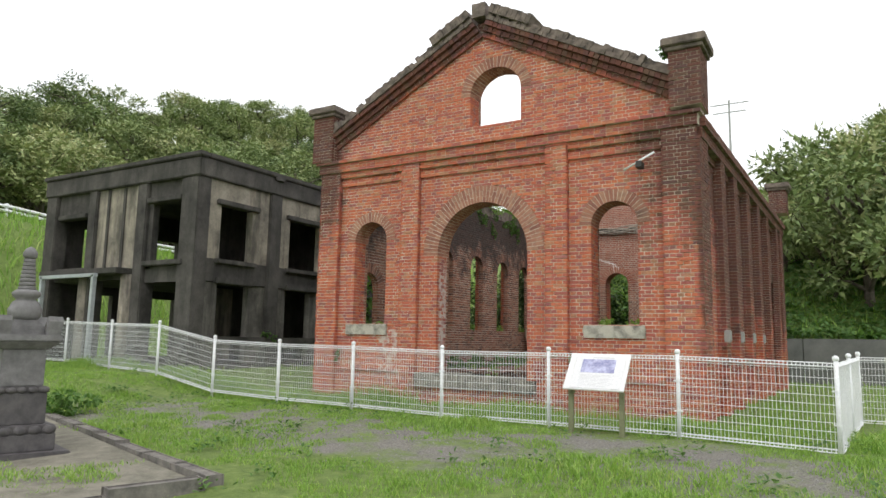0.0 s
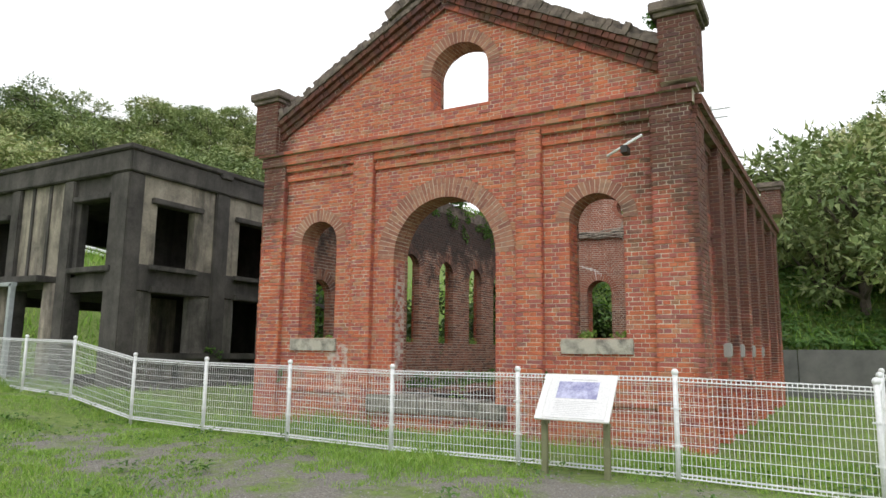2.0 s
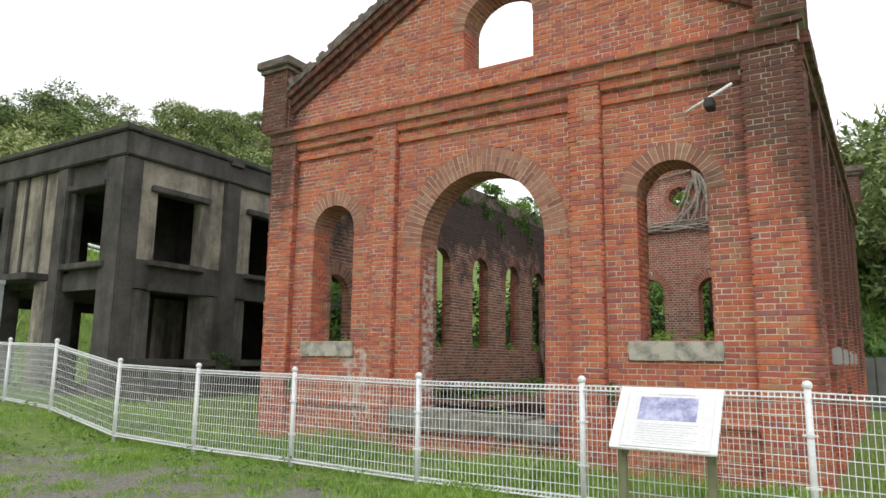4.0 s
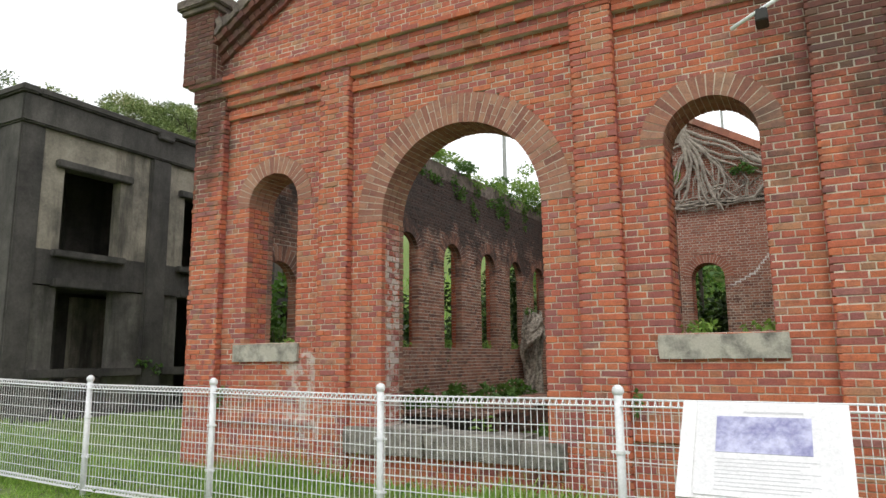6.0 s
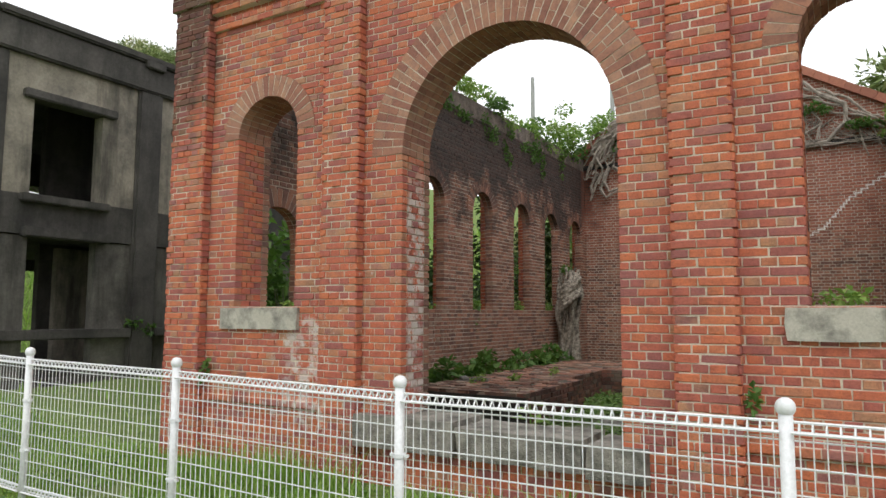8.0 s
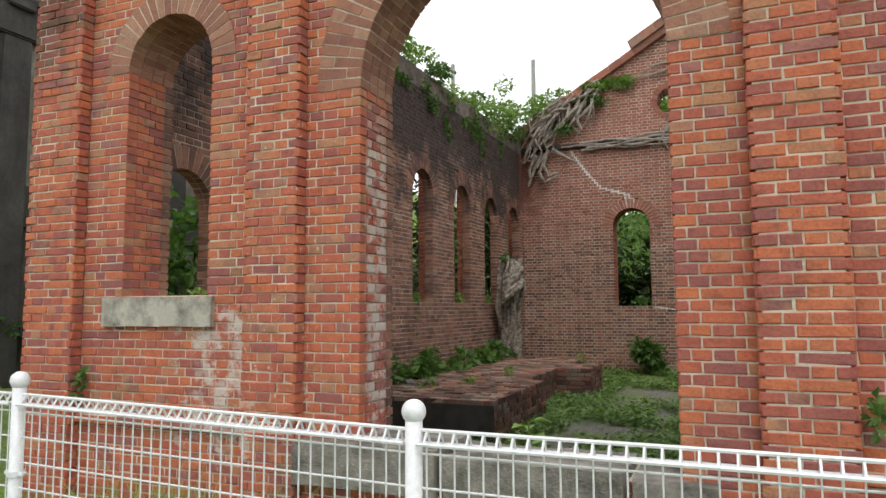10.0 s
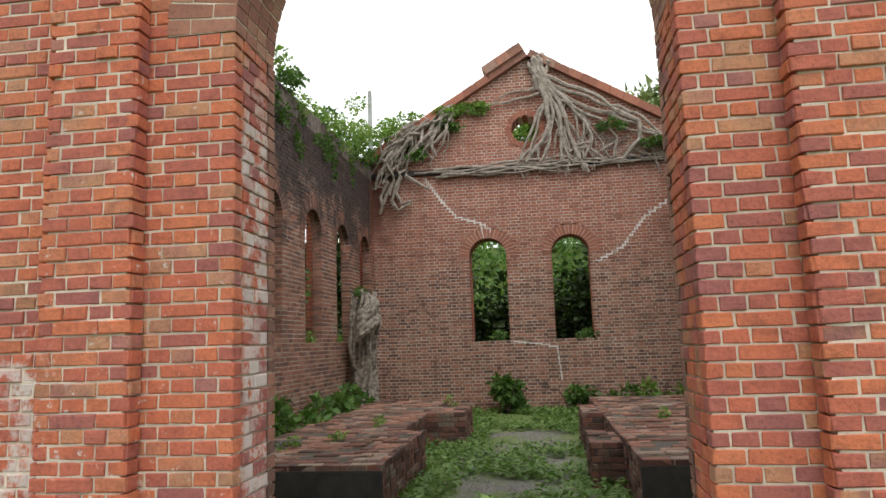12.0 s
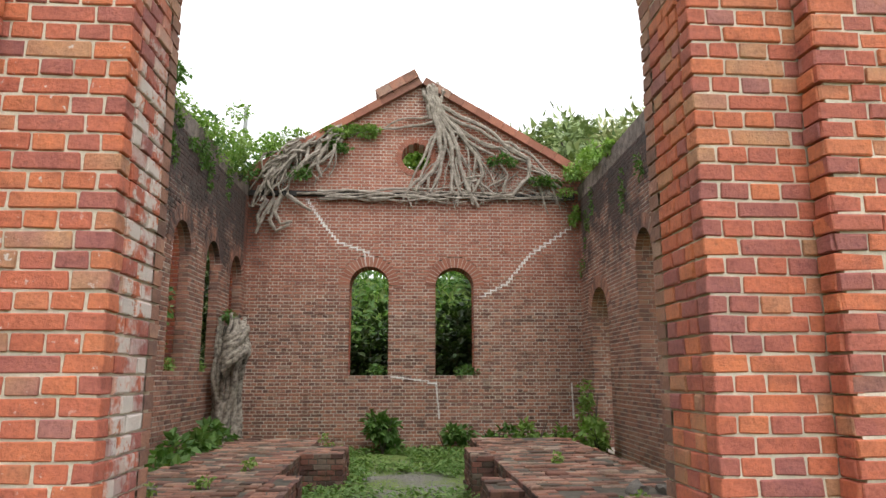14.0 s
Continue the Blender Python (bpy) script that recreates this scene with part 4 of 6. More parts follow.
# ---- concrete ruin beside the engine house ----
def concrete_ruin():
    h = thing("concrete_building", "two-storey ruined concrete building, black weathered, with empty window openings", "building")
    x0, x1, y0, y1 = -15.4, -8.25, -0.42, 8.6
    g, mid, top = 0.3, 3.12, 5.58
    # roof slab with parapet
    bm = bmesh.new()
    add_box(bm, x0 - 0.06, x1 + 0.06, y0 - 0.06, y1 + 0.06, top, top + 0.52, 0.03)
    part("roof_slab", bm, M_CONC, h)
    bm = bmesh.new()
    add_box(bm, x0 - 0.12, x1 + 0.12, y0 - 0.12, y0 + 0.2, top + 0.52, top + 0.66, 0.03)
    add_box(bm, x1 - 0.2, x1 + 0.12, y0 + 0.2, y1 + 0.1, top + 0.52, top + 0.66, 0.03)
    add_box(bm, x0 - 0.12, x0 + 0.2, y0 + 0.2, y1 + 0.1, top + 0.52, top + 0.66, 0.03)
    part("parapet", bm, M_CONC, h)
    for y in (2.46, 5.7):
        box("corbel", x1 + 0.02, x1 + 0.14, y - 0.2, y + 0.2, top + 0.42, top + 0.58, M_CONC, h, "", 0.02)
    # floors
    box("upper_floor", x0 + 0.1, x1 - 0.1, y0 + 0.12, y1 - 0.1, mid - 0.25, mid, M_CONC, h)
    box("base", x0, x1, y0, y1, 0.0, 0.55, M_CONC, h, "", 0.02)
    # columns of the two seen faces
    for x, w in ((-15.12, 0.28), (-12.95, 0.2), (-10.62, 0.22), (-8.6, 0.34)):
        box("column", x - w, x + w, y0 - 0.02, y0 + 0.42, 0.3, top + 0.01, M_CONC, h, "", 0.03)
    for y, w in ((2.46, 0.24), (5.7, 0.24), (8.35, 0.25)):
        box("column", x1 - 0.4, x1 + 0.03, y - w, y + w, 0.3, top + 0.01, M_CONC, h, "", 0.03)
    # side face: bay by bay, panels round openings
    for ya, yb, wy0, wy1, low in ((-0.02, 2.22, 0.42, 1.58, (0.45, 1.58)), (2.70, 5.46, 3.14, 4.6, (3.1, 4.2)), (5.94, 8.1, 6.3, 7.6, (6.3, 7.4))):
        for pa, pc, pz in ((ya, wy0, 3.4), (wy1, yb, 3.4), (wy0, wy1, 5.06)):
            box("upper_panel", x1 - 0.3, x1 - 0.06, pa, pc, pz, top, M_PANEL, h, "stained pale concrete panel")
        box("spandrel", x1 - 0.32, x1 - 0.05, ya, yb, 2.78, 3.4, M_CONC, h)
        box("lintel", x1 - 0.3, x1 + 0.05, wy0 - 0.18, wy1 + 0.22, 4.92, 5.06, M_CONC, h, "", 0.02)
        box("sill", x1 - 0.3, x1 + 0.08, wy0 - 0.16, wy1 + 0.14, 3.28, 3.41, M_CONC, h, "", 0.02)
        box("lower_lintel", x1 - 0.3, x1 + 0.06, wy0 - 0.1, wy1 + 0.2, 2.74, 2.9, M_CONC, h, "", 0.02)
        for pa, pc in ((ya, low[0]), (low[1], yb)):
            box("lower_panel", x1 - 0.28, x1 - 0.09, pa, pc, 0.5, 2.76, M_PANEL2, h, "dark stained concrete panel")
        box("ground_sill", x1 - 0.3, x1 + 0.07, ya, yb, 1.14, 1.3, M_CONC, h, "", 0.02)
    # front face
    bm = bmesh.new()
    add_box(bm, -8.98, -8.86, y0 + 0.1, y0 + 0.3, mid, top)
    add_box(bm, -10.45, -10.22, y0 + 0.1, y0 + 0.3, mid, top)
    add_box(bm, -10.22, -8.98, y0 + 0.1, y0 + 0.3, 5.0, top)
    part("front_wall", bm, M_CONC, h)
    box("front_spandrel", -10.45, -8.84, y0 + 0.1, y0 + 0.3, 2.75, 3.2, M_CONC, h)
    box("front_panel", -12.84, -10.84, y0 + 0.08, y0 + 0.28, 3.12, top, M_PANEL, h, "pale concrete panel with dark runs")
    for x in (-12.25, -11.5):
        box("panel_rib", x - 0.05, x + 0.05, y0 + 0.04, y0 + 0.1, 3.12, top, M_CONC, h)
    box("front_lintel", -10.36, -8.9, y0 - 0.06, y0 + 0.3, 4.98, 5.12, M_CONC, h, "", 0.02)
    box("front_sill", -10.36, -8.72, y0 - 0.08, y0 + 0.3, 3.2, 3.34, M_CONC, h, "", 0.02)
    bm = bmesh.new()
    add_box(bm, -14.85, -13.25, y0 + 0.1, y0 + 0.3, 4.82, top)
    part("front_wall", bm, M_CONC, h)
    box("front_spandrel", -14.85, -13.25, y0 + 0.1, y0 + 0.3, 2.9, 3.28, M_CONC, h)
    box("front_lintel", -14.7, -13.25, y0 - 0.04, y0 + 0.3, 4.8, 4.94, M_CONC, h, "", 0.02)
    box("balcony_slab", -14.7, -10.9, y0 - 0.45, y0 + 0.2, 3.0, 3.16, M_CONC, h, "", 0.02)
    for x in (-13.1, -11.1):
        bm = bmesh.new()
        tube(bm, [(x, y0 + 0.1, 0.2), (x, y0 + 0.1, 3.0)], [0.24, 0.22], 14)
        part("round_column", bm, M_PANEL, h, "", True)
    # back and far walls with openings that show the green bank
    for nm, args in (("back_wall", [(x0 + 0.1, -14.6), (-13.4, -12.6), (-11.2, x1 - 0.05)]),):
        for a, c in args:
            box(nm, a, c, y1 - 0.3, y1 - 0.05, 0.4, top, M_CONC, h)
        for a, c in ((-14.6, -13.4), (-12.6, -11.2)):
            box("back_lintel", a, c, y1 - 0.3, y1 - 0.05, 4.35, top, M_CONC, h)
            box("back_spandrel", a, c, y1 - 0.3, y1 - 0.05, 2.3, 3.4, M_CONC, h)
    holes = ((0.7, 1.9), (2.95, 4.4), (5.4, 6.6))
    k = y0 + 0.4
    for a, c in holes + ((y1 - 0.3, y1 - 0.3),):
        box("far_wall", x0 + 0.08, x0 + 0.3, k, a, 0.4, top, M_CONC, h)
        if c > a:
            box("far_lintel", x0 + 0.08, x0 + 0.3, a, c, 4.75, top, M_CONC, h)
            box("far_spandrel", x0 + 0.08, x0 + 0.3, a, c, 2.6, 3.4, M_CONC, h)
        k = c
    box("partition_panel", -10.59, -10.45, 2.15, 2.95, 0.5, 2.8, M_PANEL, h, "pale streaked inner wall")
    # Wall added inside to block the view, so the side openings look dark.
    box("cross_wall", -10.75, -10.6, 1.9, y1 - 0.3, 0.4, top, M_CONC, h)
    return h


M_PANEL2 = concrete_mat("stained_concrete", (0.05, 0.047, 0.043), (0.22, 0.205, 0.18), (0.03, 0.028, 0.025), 0.8)
concrete_ruin()


def porch():
    p = thing("porch_frame", "grey steel porch frame standing before the concrete ruin", "frame")
    for x in (-14.3, -11.75):
        box("post", x - 0.06, x + 0.06, -1.02, -0.9, 0.3, 2.98, M_GALV, p, "", 0.008)
    box("beam", -14.4, -11.65, -1.02, -0.9, 2.9, 3.0, M_GALV, p, "", 0.008)
    return p


porch()

# ---- plants ----
prng = random.Random(11)


class Leaves:
    """Collects single leaves or blades in one mesh."""

    def __init__(self):
        self.v, self.f = [], []

    def leaf(self, p, d, up, length, width):
        """A leaf folded a little along its midrib."""
        side = d.cross(up)
        if side.length < 1e-4:
            side = d.cross(Vector((1, 0, 0)))
        side.normalize()
        nrm = side.cross(d)
        b = len(self.v)
        m = p + d * length * 0.45
        self.v += [p, m + side * width + nrm * width * 0.35, p + d * length - nrm * length * 0.12, m - side * width + nrm * width * 0.35]
        self.f += [(b, b + 1, b + 2), (b, b + 2, b + 3)]

    def blade(self, p, h, lean, width):
        b = len(self.v)
        a = prng.uniform(0, 6.283)
        side = Vector((math.cos(a), math.sin(a), 0)) * width
        tip = p + Vector((lean[0], lean[1], h))
        mid = p + Vector((lean[0] * 0.35, lean[1] * 0.35, h * 0.6))
        self.v += [p - side, p + side, mid + side * 0.7, mid - side * 0.7, tip]
        self.f += [(b, b + 1, b + 2, b + 3), (b + 3, b + 2, b + 4)]

    def cloud(self, c, r, n, size, shell=0.55):
        """Leaves all through an uneven clump, denser towards its skin."""
        c = Vector(c)
        for _ in range(n):
            d = Vector((prng.gauss(0, 1), prng.gauss(0, 1), prng.gauss(0, 1))).normalized()
            k = (shell + (1 - shell) * prng.random()) * (0.75 + 0.35 * noise.noise(d * 2.3 + c))
            p = c + Vector((d.x * r[0], d.y * r[1], d.z * r[2])) * k
            out = (d + Vector((prng.gauss(0, 0.6), prng.gauss(0, 0.6), prng.gauss(0, 0.5) - 0.15))).normalized()
            s = size * prng.uniform(0.6, 1.3)
            self.leaf(p, out, Vector((prng.gauss(0, 0.5), prng.gauss(0, 0.5), 1)), s, s * 0.36)

    def tuft(self, c, r, n, size, shell):
        """Small three-cornered leaves through a clump, for crowns seen from afar."""
        c = Vector(c)
        for _ in range(n):
            d = Vector((prng.gauss(0, 1), prng.gauss(0, 1), prng.gauss(0, 1))).normalized()
            k = (shell + (1 - shell) * prng.random()) * (0.7 + 0.45 * noise.noise(d * 2.6 + c))
            p = c + Vector((d.x * r[0], d.y * r[1], d.z * r[2])) * k
            a = Vector((prng.gauss(0, 1), prng.gauss(0, 1), prng.gauss(0, 0.6))).normalized()
            e = (d + Vector((prng.gauss(0, 0.7), prng.gauss(0, 0.7), prng.gauss(0, 0.5) - 0.1))).normalized()
            s = size * prng.uniform(0.6, 1.3)
            b = len(self.v)
            self.v += [p - a * s * 0.3, p + a * s * 0.3, p + e * s]
            self.f.append((b, b + 1, b + 2))

    def done(self, name, material, parent=None):
        return mesh_object(name, self.v, self.f, material, parent)


def outside(x, y):
    return not (XL - 0.1 < x < XR + 0.2 and -0.15 < y < YB + 0.8) and not (-15.5 < x < -8.4 and -0.5 < y < 8.7)


def in_grave(x, y):
    """Inside the kerb round the stone tower."""
    dx, dy = x - KX, y - KY
    a, c = dx * -0.96 + dy * 0.28, dx * -0.30 + dy * -0.955
    return -0.1 < a < 6.5 and -0.1 < c < 3.6


KX, KY = 0.81, -7.41


def make_grass():
    g = Leaves()
    for _ in range(52000):
        x = prng.uniform(-12.5, 9.5)
        y = -0.25 - 11.0 * prng.random() ** 1.0
        if not outside(x, y):
            continue
        k = noise.noise(Vector((x * 0.5, y * 0.5, 3.1))) + 0.6 * noise.noise(Vector((x * 1.6, y * 1.6, 7.7))) + 0.3 * noise.noise(Vector((x * 4, y * 4, 1.7)))
        bare = 0.32 * smooth(-6.6, -4.4, y) * (1 - smooth(-2.4, -2.0, y)) * smooth(-6, -4.5, x)
        if in_grave(x, y):
            bare = 0.45
        if k < -0.28 + bare:
            continue
        tall = 1.0 + 1.2 * smooth(-2.3, -1.2, y) * (0.6 + prng.random() * 0.8)
        lush = 0.6 + 0.8 * smooth(-0.2, 0.7, k - bare)
        z = ground_z(x, y) + (0.05 if in_grave(x, y) else 0)
        for _ in range(5):
            h = prng.uniform(0.04, 0.12) * tall * lush
            g.blade(Vector((x + prng.gauss(0, 0.04), y + prng.gauss(0, 0.04), z - 0.01)), h, (prng.gauss(0, 0.5) * h, prng.gauss(0, 0.5) * h), 0.004 + 0.03 * h)
    # taller tufts at the foot of the engine house
    for cx, cy, n, h0 in ((-1.9, -0.7, 90, 0.5), (-2.6, -0.6, 50, 0.4), (-3.4, -0.55, 40, 0.3), (0.4, -0.6, 60, 0.3), (2.6, -0.6, 60, 0.32), (5.3, 0.6, 70, 0.35), (5.2, 3.5, 70, 0.35), (5.4, -0.9, 50, 0.25)):
        for _ in range(n * 4):
            x, y = cx + prng.gauss(0, 0.38), cy + prng.gauss(0, 0.25)
            if not outside(x, y):
                continue
            h = h0 * prng.uniform(0.35, 1.0)
            g.blade(Vector((x, y, ground_z(x, y) - 0.01)), h, (prng.gauss(0, 0.35) * h, prng.gauss(0, 0.35) * h), 0.006)
    ob = g.done("grass", M_GRASS)
    tagged(ob, "short green grass in tufts over the yard", "grass", kind="stuff")
    # broad-leaved weeds scattered through the yard's grass
    g = Leaves()
    for _ in range(420):
        x, y = prng.uniform(-11, 9), prng.uniform(-11, -0.4)
        if not outside(x, y) or in_grave(x, y) or noise.noise(Vector((x * 0.7, y * 0.7, 5.5))) < -0.05:
            continue
        z, w = ground_z(x, y), prng.uniform(0.05, 0.14)
        for _ in range(prng.randrange(8, 22)):
            p = Vector((x + prng.gauss(0, w), y + prng.gauss(0, w), z + prng.uniform(0.02, 0.13)))
            k = prng.uniform(0.04, 0.09)
            g.leaf(p, Vector((prng.gauss(0, 1), prng.gauss(0, 1), prng.gauss(0.3, 0.4))).normalized(), Z, k, k * 0.36)
    tagged(g.done("yard_weeds", M_WEED), "low broad-leaved weeds among the grass", "weeds", kind="stuff")
    # coarse grass on the far banks
    g = Leaves()
    for _ in range(26000):
        if prng.random() < 0.5:
            x, y = prng.uniform(-29, -18.3), prng.uniform(-14, 24)
        else:
            x, y = prng.uniform(-18, 18), prng.uniform(-1.0, 24.5)
        if not outside(x, y):
            continue
        near = y < 17 and x > -18.4
        h = prng.uniform(0.06, 0.24) if near else prng.uniform(0.25, 0.7)
        g.blade(Vector((x, y, ground_z(x, y) - 0.02)), h, (prng.gauss(0, 0.4) * h, prng.gauss(0, 0.4) * h), 0.012 if near else 0.03)
    tagged(g.done("bank_grass", M_GRASS), "rough green grass on the banks", "grass", kind="stuff")
    # creepers over the bank behind the retaining wall
    g = Leaves()
    for _ in range(17000):
        x, y = prng.uniform(-9, 19), 17.1 + 7.5 * prng.random() ** 1.3
        p = Vector((x, y, ground_z(x, y) + 0.25 + 0.55 * max(0, noise.noise(Vector((x * 0.8, y * 0.8, 5)))) * prng.random() * 2))
        d = Vector((prng.gauss(0, 1), prng.gauss(0, 1) - 0.6, prng.gauss(0, 0.5))).normalized()
        s = prng.uniform(0.12, 0.3)
        g.leaf(p, d, Vector((0, -0.4, 1)), s, s * 0.4)
    tagged(g.done("creepers", M_WEED), "dense green creepers covering the bank", "creeper", kind="stuff")
    # weeds on the floor of the engine house
    g = Leaves()
    for _ in range(11000):
        x, y = prng.uniform(-3.3, 3.6), prng.uniform(0.7, 12.0)
        if -2.8 < x < -1.3 and 2.8 < y < 9.6 or 1.15 < x < 2.8 and 2.8 < y < 9.6:
            continue
        k = noise.noise(Vector((x * 0.9, y * 0.9, 9.2)))
        mid = -0.7 < x - 0.02 * y < 0.8 and 3.5 < y < 10
        if k < (0.1 if mid else -0.3):
            continue
        z = ground_z(x, y)
        for _ in range(4):
            s = prng.uniform(0.035, 0.10)
            p = Vector((x + prng.gauss(0, 0.06), y + prng.gauss(0, 0.06), z + prng.uniform(0.01, 0.12)))
            g.leaf(p, Vector((prng.gauss(0, 1), prng.gauss(0, 1), prng.gauss(0.2, 0.4))).normalized(), Z, s, s * 0.4)
    tagged(g.done("floor_weeds", M_FLOORWEED), "low leafy weeds on the roofless floor", "weeds", kind="stuff")


make_grass()


def gravel():
    """Loose small stones in the bare places."""
    v, f = [], []
    for _ in range(9000):
        if prng.random() < 0.8:
            x, y = prng.uniform(-6, 9), prng.gauss(-4.0, 1.2)
        else:
            x, y = prng.uniform(-0.7, 1.0), prng.uniform(1.5, 10.5)
        if y > -2.2 and y < 1.4 or -6 > y:
            continue
        r = prng.uniform(0.006, 0.016)
        c = Vector((x, y, ground_z(x, y) + r * 0.3))
        b = len(v)
        for d in ((1, 0, 0), (-1, 0, 0), (0, 1, 0), (0, -1, 0), (0, 0, 0.8), (0, 0, -0.8)):
            v.append(c + Vector(d) * r * prng.uniform(0.7, 1.2))
        for q in ((0, 2, 4), (2, 1, 4), (1, 3, 4), (3, 0, 4), (2, 0, 5), (1, 2, 5), (3, 1, 5), (0, 3, 5)):
            f.append(tuple(b + i for i in q))
    tagged(mesh_object("gravel", v, f, M_GRAVEL), "loose grey gravel on the bare ground", "gravel", kind="stuff")


M_GRAVEL = plain_mat("grey_gravel", (0.12, 0.118, 0.115), (0.42, 0.41, 0.39), 14, 0.9)
gravel()


def bush(name, label, c, r, n, size, material, category="bush", stems=True, group=""):
    t = thing(name, label, category, group, at=c)
    if stems:
        bm = bmesh.new()
        for _ in range(5):
            a = prng.uniform(0, 6.28)
            tube(bm, [(0, 0, -r[2] * 1.0), (math.cos(a) * r[0] * 0.3, math.sin(a) * r[1] * 0.3, -r[2] * 0.2), (math.cos(a) * r[0] * 0.6, math.sin(a) * r[1] * 0.6, r[2] * 0.5)], [0.014, 0.01, 0.005], 5)
        part("stem", bm, M_BARK, t)
    g = Leaves()
    k = max(3, n // 90)
    for _ in range(k):
        d = Vector((prng.gauss(0, 0.45), prng.gauss(0, 0.45), prng.gauss(0.05, 0.4)))
        g.cloud((d.x * r[0], d.y * r[1], d.z * r[2]), (r[0] * 0.6, r[1] * 0.6, r[2] * 0.55), n // k, size, 0.4)
    g.done("leaves", material, t)
    return t


# inside: bushes and weeds at the foot of the walls
bush("bush", "dark green broad-leaved bush against the end wall", (-0.36, 11.75, 0.55), (0.48, 0.35, 0.52), 420, 0.17, M_WEED)
bush("bush", "low green bush at the end wall", (0.95, 11.8, 0.32), (0.4, 0.3, 0.36), 260, 0.13, M_WEED)
for x, y, w, h in ((1.9, 11.6, 0.5, 0.42), (2.6, 11.4, 0.5, 0.48), (3.1, 10.9, 0.4, 0.40), (3.45, 9.6, 0.3, 0.5)):
    bush("weed_clump", "bright green leafy weeds along the wall", (x, y, h * 0.85), (w, 0.4, h), 300, 0.14, M_LIGHTLEAF if x > 2.4 else M_WEED, "weeds", group="weeds along the walls")
bush("weed_clump", "tall yellow-green weed in the corner of the walls", (3.6, 10.6, 0.9), (0.28, 0.28, 0.65), 240, 0.11, M_LIGHTLEAF, "weeds", group="weeds along the walls")
for y in (4.0, 5.2, 6.4, 7.5, 8.6):
    bush("weed_clump", "dark green weeds between wall and foundation", (-3.02 + 0.01 * y, y, 0.42), (0.34, 0.65, 0.44), 420, 0.14, M_WEED, "weeds", group="weeds along the walls")


def seedling():
    t = thing("seedling", "young plant with large bright green leaves in the doorway", "plant", at=(-0.05, 0.72, 0.1))
    bm = bmesh.new()
    tube(bm, [(0, 0, -0.05), (0.01, 0, 0.3), (0, 0.01, 0.62)], [0.012, 0.009, 0.006], 6)
    part("stem", bm, M_LIGHTLEAF, t)
    for i in range(9):
        a, z = i * 2.4, 0.34 + 0.035 * i
        g = Leaves()
        d = Vector((math.cos(a), math.sin(a), 0.25 - 0.02 * i)).normalized()
        s = 0.2 - 0.008 * i
        b = Vector((0, 0, z))
        g.leaf(b + d * 0.03, d, Z, s, s * 0.36)
        g.done("leaf", M_LIGHTLEAF, t)


seedling()
# plants rooted on sills
for c, r, n in (((2.6, 0.22, 1.70), (0.26, 0.14, 0.09), 90), ((-2.55, 0.2, 1.68), (0.14, 0.1, 0.06), 50), ((3.1, 0.2, 1.69), (0.12, 0.1, 0.05), 40)):
    bush("sill_plant", "green weed growing on the window sill", c, r, n, 0.07, M_LIGHTLEAF, "weeds", False, "weeds on the sills")
for c in BACK_WIN:
    bush("sill_plant", "green weed growing on the window sill", (c[0] + 0.37, YB + 0.15, 1.68), (0.34, 0.2, 0.14), 130, 0.09, M_WEED, "weeds", False, "weeds on the sills")
for c in LEFT_WIN[:4]:
    bush("sill_plant", "green weed growing on the window sill", (IL + SKEW * c[0] - 0.15, c[0] + 0.05, 1.72), (0.16, 0.26, 0.13), 90, 0.07, M_LIGHTLEAF, "weeds", False, "weeds on the sills")
for y, h in ((4.35, 0.8), (6.2, 0.9), (7.9, 0.9), (9.6, 0.5)):
    bush("window_creeper", "creeper hanging in a side window", (IL + SKEW * y - 0.12, y, 2.3), (0.1, 0.14, h), 110, 0.09, M_WEED, "creeper", False, "creepers in the windows")
bush("wall_weed", "small weed in the brick joint", (2.02, -0.1, 1.0), (0.05, 0.06, 0.22), 50, 0.06, M_WEED, "weeds", False, "weeds in the brick joints")
bush("wall_weed", "small weed in the brick joint", (-3.6, -0.08, 0.95), (0.08, 0.06, 0.12), 50, 0.06, M_WEED, "weeds", False, "weeds in the brick joints")
bush("wall_weed", "green tuft beside the pier cap", (3.72, 0.1, 6.75), (0.14, 0.14, 0.14), 90, 0.06, M_WEED, "weeds", False, "weeds in the brick joints")
bush("shrub", "green shrub growing from the concrete sill", (-8.35, 2.25, 1.42), (0.2, 0.32, 0.24), 240, 0.09, M_WEED)
# growth on the wall tops
for i in range(13):
    y = 2.4 + i * 0.78 + prng.uniform(-0.2, 0.2)
    h = prng.uniform(0.2, 0.36) + (0.25 if y > 9.4 else 0)
    bush("wall_top_growth", "green weeds and creepers on the wall top", (-3.72 + SKEW * y + prng.uniform(-0.08, 0.08), y, 5.66 + h * 0.45), (0.4, 0.6, h), 460, 0.075, M_LIGHTLEAF if i % 3 else M_WEED, "weeds", False, "growth on the wall tops")
for y, z, r in ((4.2, 5.35, (0.05, 0.5, 0.25)), (8.3, 5.35, (0.05, 0.5, 0.18)), (7.4, 5.1, (0.05, 0.25, 0.38)), (9.2, 5.0, (0.05, 0.2, 0.45)), (5.6, 5.3, (0.05, 0.4, 0.2))):
    bush("hanging_creeper", "creeper hanging down the inner wall face", (IL + SKEW * y + 0.05, y, z), r, 130, 0.07, M_WEED, "creeper", False, "growth on the wall tops")
